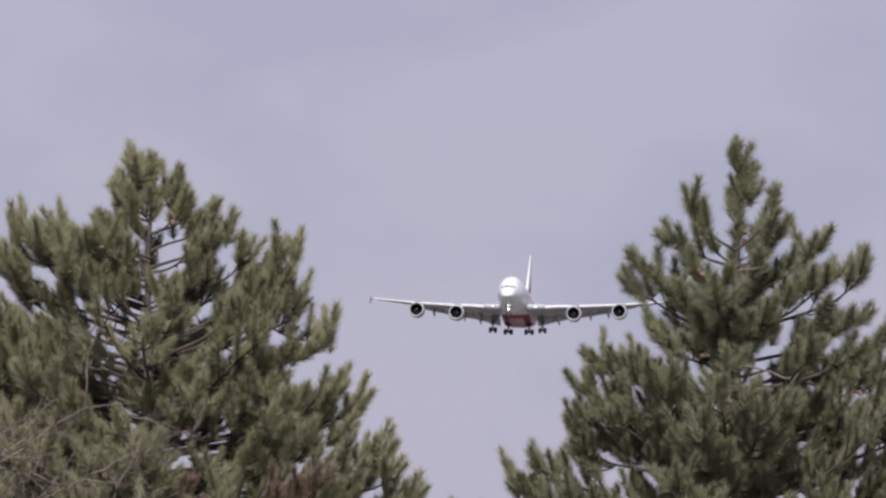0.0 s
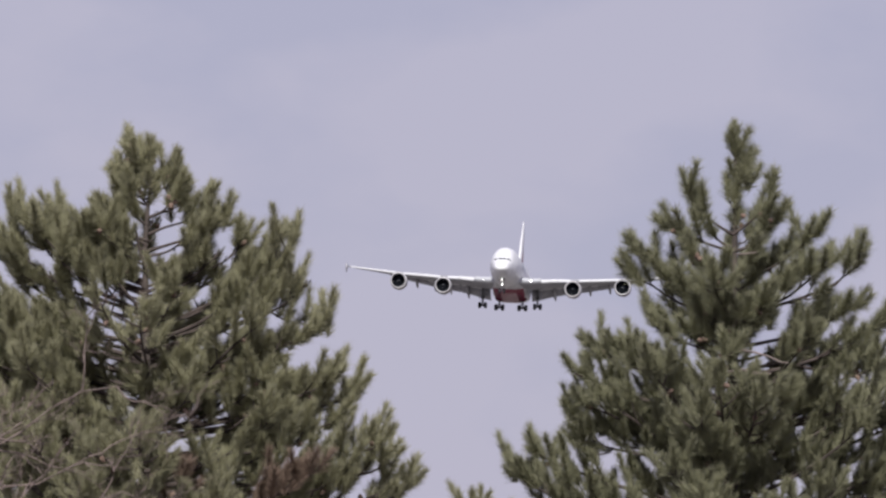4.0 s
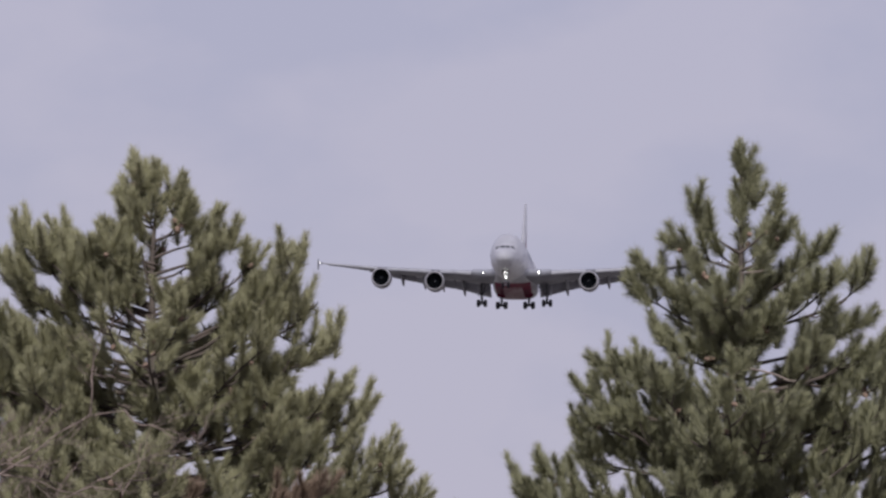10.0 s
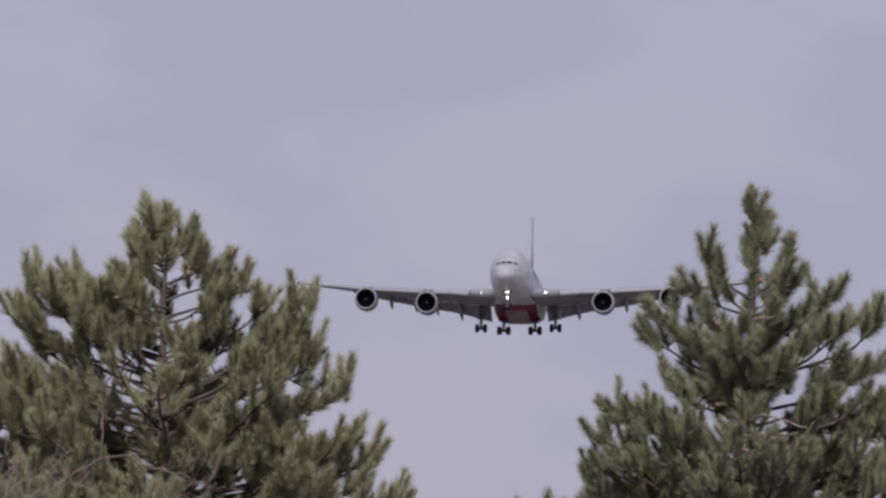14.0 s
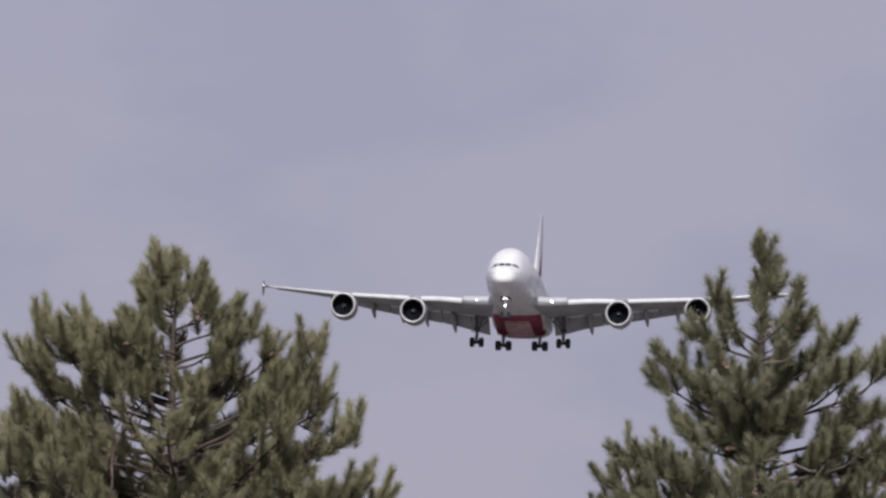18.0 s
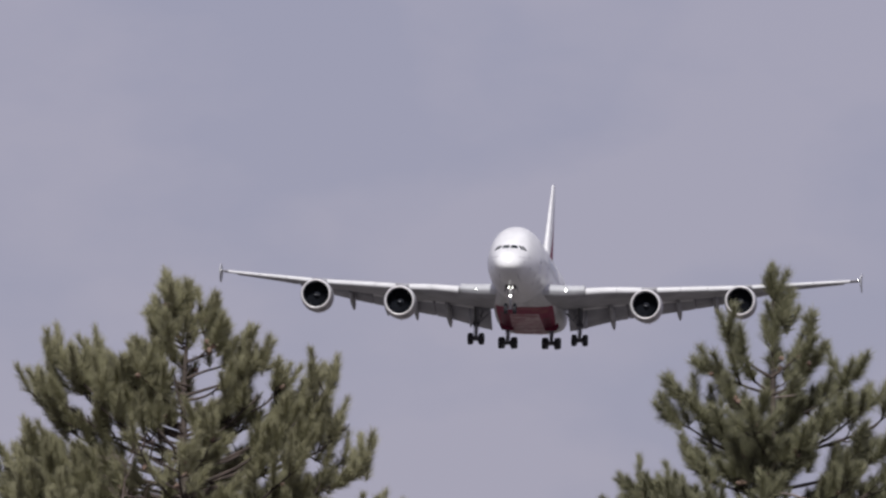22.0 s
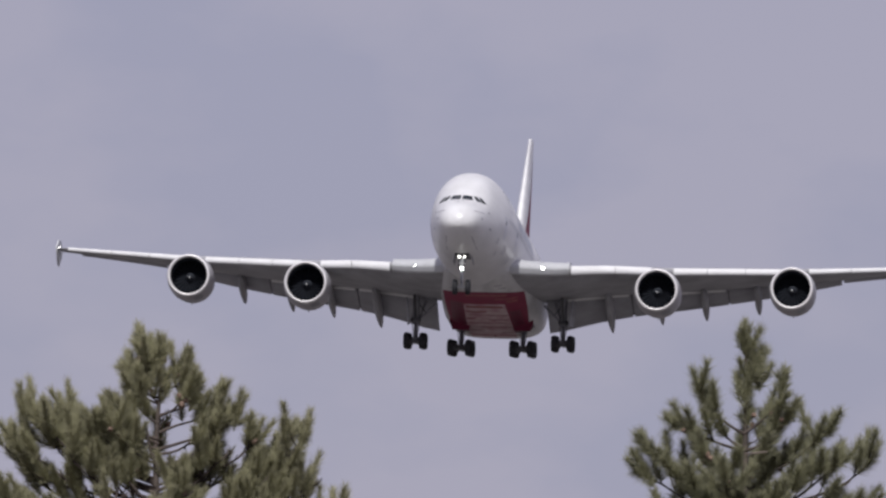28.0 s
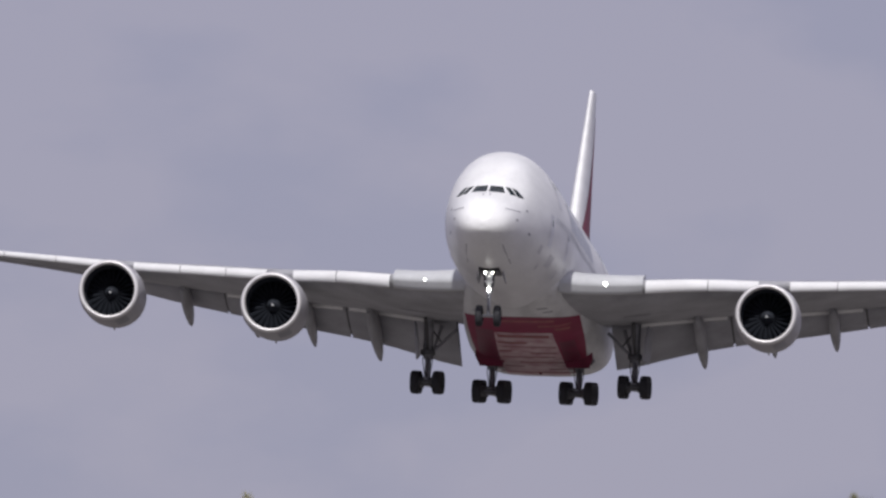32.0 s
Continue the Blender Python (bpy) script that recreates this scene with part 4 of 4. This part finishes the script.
left_pine = pine("tall olive-green pine with an open bushy crown and cones", (-2.73, 113.0, 10.22),
     [(-0.46, -0.58, -1.1), (-0.27, -0.48, -0.95), (-0.36, -0.7, -1.2), (-0.55, -0.75, -1.3), (-1.36, -0.58, -1.6), (-1.5, -0.9, -1.85), (0.68, -0.75, -1.35), (-0.22, 0.04, -0.5), (0.03, -0.06, -0.45), (1.0, -1.85, -2.6), (1.25, -1.9, -2.7), (1.2, -2.15, -2.9), (0.8, -2.1, -2.8), (-1.25, -1.5, -2.2), (-1.75, -2.0, -2.7), (-1.4, -1.65, -2.3), (-1.1, -1.8, -2.4), (-1.35, -2.0, -2.7), (-0.8, -1.95, -2.6), (-1.6, -1.85, -2.6), (0.2, -0.2, -0.6), (-0.15, -0.3, -0.75), (-0.32, -0.3, -0.7), (0.3, -0.42, -0.88), (-0.5, -0.78, -1.28), (0.52, -0.72, -1.25), (0.62, -0.9, -1.45), (-0.7, -0.72, -1.4), (-0.6, -0.85, -1.4), (-0.8, -0.95, -1.5), (-0.5, -1.05, -1.55), (-0.42, -1.25, -1.7), (-0.92, -0.8, -1.5), (0.48, -1.05, -1.55), (0.72, -1.2, -1.75), (0.92, -1.05, -1.7), (0.98, -0.82, -1.6), (-1.2, -1.9, -2.6), (-0.8, -2.4, -3.0), (-2.2, -2.3, -3.0), (-1.4, -3.0, -3.6), (-0.5, -3.0, -3.5), (1.0, -3.0, -3.6), (2.0, -3.1, -3.7), (1.3, -1.1, -2.1), (1.45, -1.3, -2.2), (1.2, -1.4, -2.2), (1.1, -1.15, -1.9), (-1.1, -0.85, -1.8), (-0.9, -1.0, -1.8), (-1.3, -1.2, -2.0), (1.75, -2.45, -3.1), (1.95, -2.6, -3.2), (-1.75, -1.6, -2.3), (-1.5, -1.75, -2.4), (2.45, -3.0, -3.6)],
     [(-0.2, 0.02, -0.49), (-0.34, -0.27, -0.76), (0.28, -0.24, -0.65), (0.37, -0.46, -0.87), (-0.53, -0.63, -1.15), (0.59, -0.48, -1.04), (0.8, -0.6, -1.2), (-0.95, -0.59, -1.53),
      (-1.25, -0.61, -1.64), (-1.39, -0.93, -1.86), (-0.75, -0.85, -1.64), (0.76, -0.98, -1.64), (1.28, -0.89, -1.97), (1.45, -0.84, -2.08), (1.59, -1.25, -2.19), (1.81, -1.55, -2.36),
      (-1.52, -1.43, -2.14), (-1.6, -2.3, -2.9), (-1.95, -2.75, -3.3), (1.87, -2.21, -2.96), (2.11, -2.29, -3.02), (1.35, -2.49, -2.96), (2.34, -2.81, -3.51), (2.64, -3.23, -3.84), (-1.79, -1.87, -2.52), (1.62, -2.74, -3.29)],
     [0.35, 0.55, 1.3, 1.5, 1.8, 2.0, 2.2, 2.4, 2.7, 2.2], [0.3, 0.6, 0.8, 1.7, 1.5, 1.5, 2.3, 2.7, 2.9, 2.2], (-0.03, 0.02), 11, 0.9, (0.45, 1.3),
     gaps=[(0.07, -0.73, 0.08, 0.15), (-0.98, -1.24, 0.08, 0.05), (0.21, -1.2, 0.07, 0.08), (0.72, -1.2, 0.09, 0.19), (-0.22, -1.71, 0.2, 0.19), (-1.11, -1.65, 0.07, 0.05), (-0.62, -1.56, 0.08, 0.08), (0.53, -1.59, 0.08, 0.11), (1.66, -1.44, 0.1, 0.12), (-0.73, -0.7, 0.1, 0.13)])
right_pine = pine("tall dark green pine with a slim pointed top", (3.04, 116.0, 10.59),
     [(-0.3, -1.3, -1.8), (0.1, -1.35, -1.8), (-0.15, -1.55, -2.0), (0.2, -1.7, -2.1), (-0.4, -1.6, -2.1), (0.45, -1.75, -2.2), (0.0, -1.85, -2.3), (0.6, -1.4, -1.9), (-0.6, -1.45, -2.0), (-0.08, -0.58, -0.9), (0.1, -0.75, -1.2), (-1.5, -2.65, -3.3), (-1.4, -2.85, -3.4), (-1.25, -2.6, -3.2), (-1.62, -2.75, -3.4), (0.05, -0.1, -0.45), (0.08, -0.35, -0.62), (1.75, -2.5, -3.1), (1.95, -2.85, -3.4), (1.5, -3.1, -3.6), (2.1, -3.3, -3.8), (2.2, -2.6, -3.2), (1.9, -3.45, -3.9), (1.2, -2.9, -3.5), (0.8, -2.6, -3.2), (1.0, -2.2, -2.9), (1.35, -2.6, -3.2), (0.9, -3.2, -3.7)],
     [(0.18, -0.27, -0.55), (0.24, -0.46, -0.72), (-0.53, -0.52, -1.17), (-0.42, -0.75, -1.3), (-0.69, -0.85, -1.34), (0.44, -0.54, -1.17), (0.51, -0.8, -1.34), (-1.04, -1.13, -1.79), (-1.11, -1.36, -1.96),
      (0.92, -0.9, -1.62), (1.14, -1.18, -1.96), (1.35, -1.2, -2.02), (1.31, -1.65, -2.3), (1.32, -2.07, -2.59), (-1.45, -2.04, -2.81), (-1.25, -2.05, -2.7), (-1.58, -2.31, -2.98),
      (-0.89, -1.71, -2.3), (-1.08, -2.25, -2.81), (-2.2, -3.32, -4.1), (-1.98, -3.1, -3.9), (-2.05, -3.4, -4.2), (-1.56, -2.96, -3.49), (1.51, -2.24, -2.81), (1.68, -1.79, -2.59), (-0.49, -1.12, -1.68)],
     [0.1, 0.35, 0.75, 1.05, 0.95, 1.6, 1.5, 2.1, 2.4, 2.2], [0.15, 0.42, 0.85, 1.3, 1.4, 1.8, 2.2, 2.5, 2.8, 2.2], (0.02, 0.02), 23, 1.1, (0.5, 1.2), 0.5, DARK_NEEDLE,
     [(-0.77, -1.73, 0.08, 0.1), (0.69, -1.72, 0.08, 0.08), (1.04, -1.67, 0.14, 0.07), (0.49, -1.85, 0.07, 0.06), (-0.15, -0.9, 0.07, 0.13), (0.14, -0.84, 0.05, 0.10)])
pine("smaller green pine, only its tip rising between taller pines", (0.57, 124.0, 7.36), [], [(-0.2, -0.1, -0.5), (0.3, -0.2, -0.6)], [0.2, 0.4, 0.6, 0.9, 1.1, 1.4, 1.5, 1.6, 1.8, 1.8], [0.2, 0.4, 0.6, 0.9, 1.1, 1.4, 1.5, 1.6, 1.8, 1.8], (0, 0), 31)


# bare and withered limbs that show in the crowns
def dead_limb(tree, points, thick, bark=DEAD_BARK):
    part("dead_limb", tube([Vector(p) for p in points], [thick * (1 - 0.5 * k / len(points)) for k in range(len(points))], 7), bark, tree, "bare dead limb")


dead_limb(right_pine, [(0.05, -0.5, 8.24), (0.2, -0.75, 8.2), (0.34, -0.9, 8.15), (0.46, -0.95, 8.09), (0.53, -0.97, 8.085)], 0.011)
dead_limb(right_pine, [(-0.06, -0.5, 8.02), (0.1, -0.7, 8.03), (0.2, -0.8, 7.99), (0.36, -0.85, 7.985)], 0.011)
dead_limb(right_pine, [(0.02, -0.3, 9.2), (0.1, -0.42, 9.2), (0.22, -0.5, 9.21)], 0.009)
dead_limb(left_pine, [(0.0, -0.05, 8.8), (-0.08, -0.12, 9.0), (-0.11, -0.14, 9.18), (-0.13, -0.15, 9.24)], 0.015, TWIG_BARK)
dead_limb(left_pine, [(0.0, -0.05, 8.3), (-0.12, -0.2, 8.5), (-0.28, -0.3, 8.68)], 0.02, TWIG_BARK)
for x, up in ((0.0, -2.75), (0.2, -2.95), (-0.2, -3.0), (-0.35, -2.7), (0.1, -3.2), (-0.15, -3.35), (0.3, -3.35), (-0.5, -3.15), (-0.45, -3.5), (0.5, -3.05)):  # low limbs before the trunk
    grow_limb(right_pine, (0, 0, 10.0 + up), (x, -0.45, 10.4 + up), 0.014, 0.9, leaf=DARK_NEEDLE)
for x, up in ((-1.2, -2.5), (-0.9, -2.7), (-1.5, -2.8), (-1.1, -3.15), (-0.6, -2.95), (-1.45, -3.25), (-0.3, -2.55), (0.1, -2.4), (1.15, -2.2), (1.3, -2.35)):
    grow_limb(left_pine, (x * 0.3, 0, 9.5 + up), (x, -0.5, 10.0 + up), 0.014, 0.9)
for x, z, r in ((1.6, -3.35, -3.75), (1.35, -3.5, -3.9), (0.35, -3.45, -3.9)):
    grow_limb(left_pine, (x * 0.5, -0.5, 10.22 + r), (x, -1.0, 10.22 + z), 0.012, 0.8, "withered_limb", True)


# ---- bare tree in front of the pine ----
def bare_tree(label, foot, limbs, seed):
    rnd = random.Random(seed)
    tree = thing("bare_tree", label, "tree", pose(*foot))
    part("trunk", tube([(0, 0, -0.1), (0.05, 0, 2.4), (0.0, 0, 4.8), (0.12, 0, 7.2)], [0.14, 0.12, 0.09, 0.05], 10), BARE_BARK, tree, "grey brown bare trunk")

    def twigs(p, way, length, thick, depth, out):
        points, radii, heading = [p.copy()], [thick], way.copy()
        for k in range(7):
            way = (way * 0.7 + heading * 0.3 + Vector((rnd.gauss(0, 0.22), rnd.gauss(0, 0.22), rnd.gauss(0.0, 0.28)))).normalized()
            p = p + way * length / 7
            points.append(p.copy())
            radii.append(thick * (1 - 0.1 * (k + 1)))
            if depth and k > 0 and rnd.random() < 0.72:
                for _ in range(1 if rnd.random() < 0.75 else 2):
                    turn = (way + Vector((rnd.gauss(0.1, 0.5), rnd.gauss(0, 0.5), rnd.gauss(0.12, 0.5)))).normalized()
                    twigs(p, turn, length * rnd.uniform(0.3, 0.5), thick * 0.55, depth - 1, out)
        out.append(tube(points, radii, 5 if thick > 0.008 else 3, False))

    for x, z, turn, rise, length in limbs:
        out = []
        twigs(Vector((x, 0, z)), Vector((math.cos(turn), 0.2 * rnd.uniform(-1, 1), rise)).normalized(), length, 0.015, 3, out)
        part("limb", joined(*out), BARE_BARK, tree, "bare brown limb with fine twigs")
    return tree


bare_tree("leafless brown tree with thin tangled twigs", (-5.0, 108.0, 0),
          [(0.1, 6.35, 0.0, 0.16, 2.4), (0.1, 6.15, 0.0, 0.1, 2.2), (0.1, 6.62, 0.0, 0.12, 1.2), (0.1, 6.5, 0.0, 0.05, 1.5), (0.1, 6.75, 0.1, 0.2, 0.9), (0.0, 6.5, 3.0, 0.5, 1.5), (0.0, 6.7, 2.9, 0.6, 1.3), (0.1, 6.0, 0.0, 0.16, 2.0), (0.1, 6.85, 0.1, 0.2, 0.9)], 8)


# ---- birds ----
def bird(label):
    b = thing("bird", label, "bird", None, "passing birds")
    part("body", lathe([(-0.085, 0.003), (-0.07, 0.016), (-0.035, 0.032), (0.0, 0.036), (0.04, 0.026), (0.07, 0.01)], (0, 0, 0), (1, 0, 0), 12), FEATHER, b)
    part("head", lathe([(-0.025, 0.004), (-0.016, 0.016), (0, 0.021), (0.016, 0.018), (0.025, 0.01)], (-0.082, 0, 0.01), (1, 0, 0), 10), FEATHER, b)
    part("beak", tube([(-0.102, 0, 0.008), (-0.124, 0, 0.004)], [0.006, 0.001], 6), BEAK, b)
    part("tail", slab([(0.055, -0.014, 0.004), (0.115, -0.026, 0.008), (0.12, 0, 0.008), (0.115, 0.026, 0.008), (0.055, 0.014, 0.004)], 0.008), FEATHER, b)
    wings = []
    for s in (-1, 1):
        w = part("wing", slab([(-0.055, s * 0.015, 0), (-0.06, s * 0.07, 0.006), (-0.02, s * 0.14, 0.0), (0.06, s * 0.205, -0.004), (0.055, s * 0.13, 0), (0.06, s * 0.07, 0), (0.05, s * 0.015, 0)], 0.008), FEATHER, b)
        wings.append((w, s))
    return b, wings


flock = [bird("small dark bird in fast level flight") for _ in range(2)]


def motions():
    walk(airliner, [(t, pose(x, y, z, 0, 0, yaw) @ pose(0, 0, 0, pitch) @ pose(0, 0, 0, 0, roll)) for t, x, y, z, yaw, pitch, roll in [
    (0, 19.20, 2918.49, 188.89, -5.31, -3.14, 0.61), (0.5, 18.88, 2883.26, 186.99, -5.20, -2.92, 1.04),
    (1, 18.48, 2848.01, 185.12, -5.07, -2.65, 1.55), (1.5, 18.07, 2812.84, 183.17, -4.94, -2.47, 2.03),
    (2, 17.65, 2777.64, 181.23, -4.79, -2.44, 2.39), (2.5, 17.32, 2742.40, 179.31, -4.65, -2.41, 2.64),
    (3, 17.03, 2707.19, 177.36, -4.51, -2.61, 2.78), (3.5, 16.77, 2672.06, 175.38, -4.44, -2.57, 2.45),
    (5.5, 15.87, 2532.14, 167.71, -3.81, -2.41, -0.76), (6, 15.67, 2497.18, 165.91, -3.69, -2.64, -0.94),
    (6.5, 15.52, 2462.17, 164.16, -3.72, -2.62, -0.97), (7, 15.37, 2427.03, 162.50, -3.74, -2.69, -0.98),
    (7.5, 15.18, 2391.85, 160.89, -3.78, -2.64, -0.92), (8, 14.89, 2356.67, 159.28, -3.79, -2.44, -0.78),
    (8.5, 14.53, 2321.43, 157.68, -3.80, -2.28, -0.57), (9, 14.12, 2286.33, 155.94, -3.80, -2.20, -0.42),
    (9.5, 13.66, 2251.28, 154.10, -3.84, -2.32, -0.07), (10, 13.16, 2216.22, 152.22, -3.86, -2.52, 0.20),
    (10.5, 12.66, 2181.19, 150.32, -3.87, -2.65, 0.48), (11, 12.23, 2146.00, 148.52, -3.87, -2.83, 0.69),
    (11.5, 11.80, 2110.83, 146.73, -3.87, -2.78, 0.87), (12, 11.39, 2075.53, 145.04, -3.89, -2.74, 0.89),
    (12.5, 11.01, 2040.27, 143.34, -3.92, -2.74, 0.69), (13, 10.63, 2005.17, 141.56, -3.98, -2.85, 0.33),
    (13.5, 10.22, 1970.06, 139.76, -4.08, -2.74, 0.13), (14, 9.83, 1935.03, 137.93, -4.20, -2.66, 0.00),
    (14.5, 9.47, 1899.87, 136.17, -4.27, -2.76, 0.16), (16.5, 7.97, 1759.36, 129.53, -4.74, -2.83, 0.65),
    (17, 7.59, 1724.70, 127.80, -4.77, -2.84, 0.76), (17.5, 7.20, 1690.04, 126.09, -4.79, -2.94, 0.91),
    (18, 6.80, 1655.38, 124.38, -4.78, -2.99, 1.20), (18.5, 6.39, 1620.78, 122.61, -4.75, -3.14, 1.54),
    (19, 6.03, 1586.12, 120.86, -4.69, -3.26, 2.00), (19.5, 5.72, 1551.42, 119.10, -4.60, -3.15, 2.30),
    (20, 5.44, 1516.78, 117.28, -4.53, -2.96, 2.37), (20.5, 5.23, 1482.05, 115.44, -4.52, -2.66, 2.10),
    (21, 5.10, 1447.36, 113.57, -4.58, -2.58, 1.67), (21.5, 4.94, 1412.53, 111.74, -4.62, -2.50, 1.38),
    (22, 4.82, 1377.84, 109.83, -4.68, -2.53, 1.04), (22.5, 4.73, 1343.21, 107.89, -4.77, -2.54, 0.83),
    (23, 4.68, 1308.65, 105.90, -4.89, -2.62, 0.64), (23.5, 4.56, 1274.08, 103.84, -4.95, -2.61, 0.19),
    (24, 4.39, 1239.39, 101.76, -5.00, -2.37, -0.15), (24.5, 4.17, 1204.70, 99.62, -5.04, -2.32, -0.48),
    (25, 3.94, 1169.88, 97.48, -5.06, -2.34, -0.77), (25.5, 3.70, 1134.90, 95.38, -5.00, -2.75, -0.73),
    (27.5, 1.96, 994.14, 87.55, -5.13, -4.09, 0.88), (28, 1.42, 958.39, 85.61, -5.15, -4.17, 1.20),
    (28.5, 0.83, 922.53, 83.64, -5.14, -4.09, 0.73), (29, 0.27, 886.67, 81.66, -5.15, -3.61, 0.06),
    (29.5, -0.31, 850.90, 79.70, -5.15, -3.36, -0.40), (30, -0.99, 814.92, 77.89, -5.12, -3.33, -0.41),
    (30.5, -1.70, 778.99, 76.11, -5.18, -3.22, 0.29), (31, -2.45, 742.85, 74.39, -5.24, -3.10, 0.85),
    (31.2, -2.75, 728.53, 73.72, -5.24, -2.98, 0.91), (31.5, -3.20, 707.14, 72.71, -5.23, -2.75, 0.99),
    (31.8, -3.69, 685.79, 71.70, -5.21, -2.46, 1.07), (32, -4.03, 671.56, 71.01, -5.20, -2.28, 1.08)
    ]])
    for (b, wings), mid, high, beat in zip(flock, (-1.955, -0.665), (13.373, 13.843), (0.0, 1.3)):
        walk(b, [(t, pose(mid - 12.9 * (t - 25), 118, high + 0.08 * math.sin(6 * (t - 25)) * (abs(t - 25) < 1.1), 0, 4, 6)) for t in (0, 8, 16, 23, 24, 24.4, 24.6, 24.8, 25, 25.2, 25.4, 25.6, 26, 27, 32)])
        for w, s in wings:
            times = [0] + [24.2 + 0.05 * k for k in range(31)] + [32]
            walk(w, [(t, pose(0, 0, 0.015, s * 50 * math.cos(2 * math.pi * 5 * (t - 25) + beat + 3.0))) for t in times])


motions()
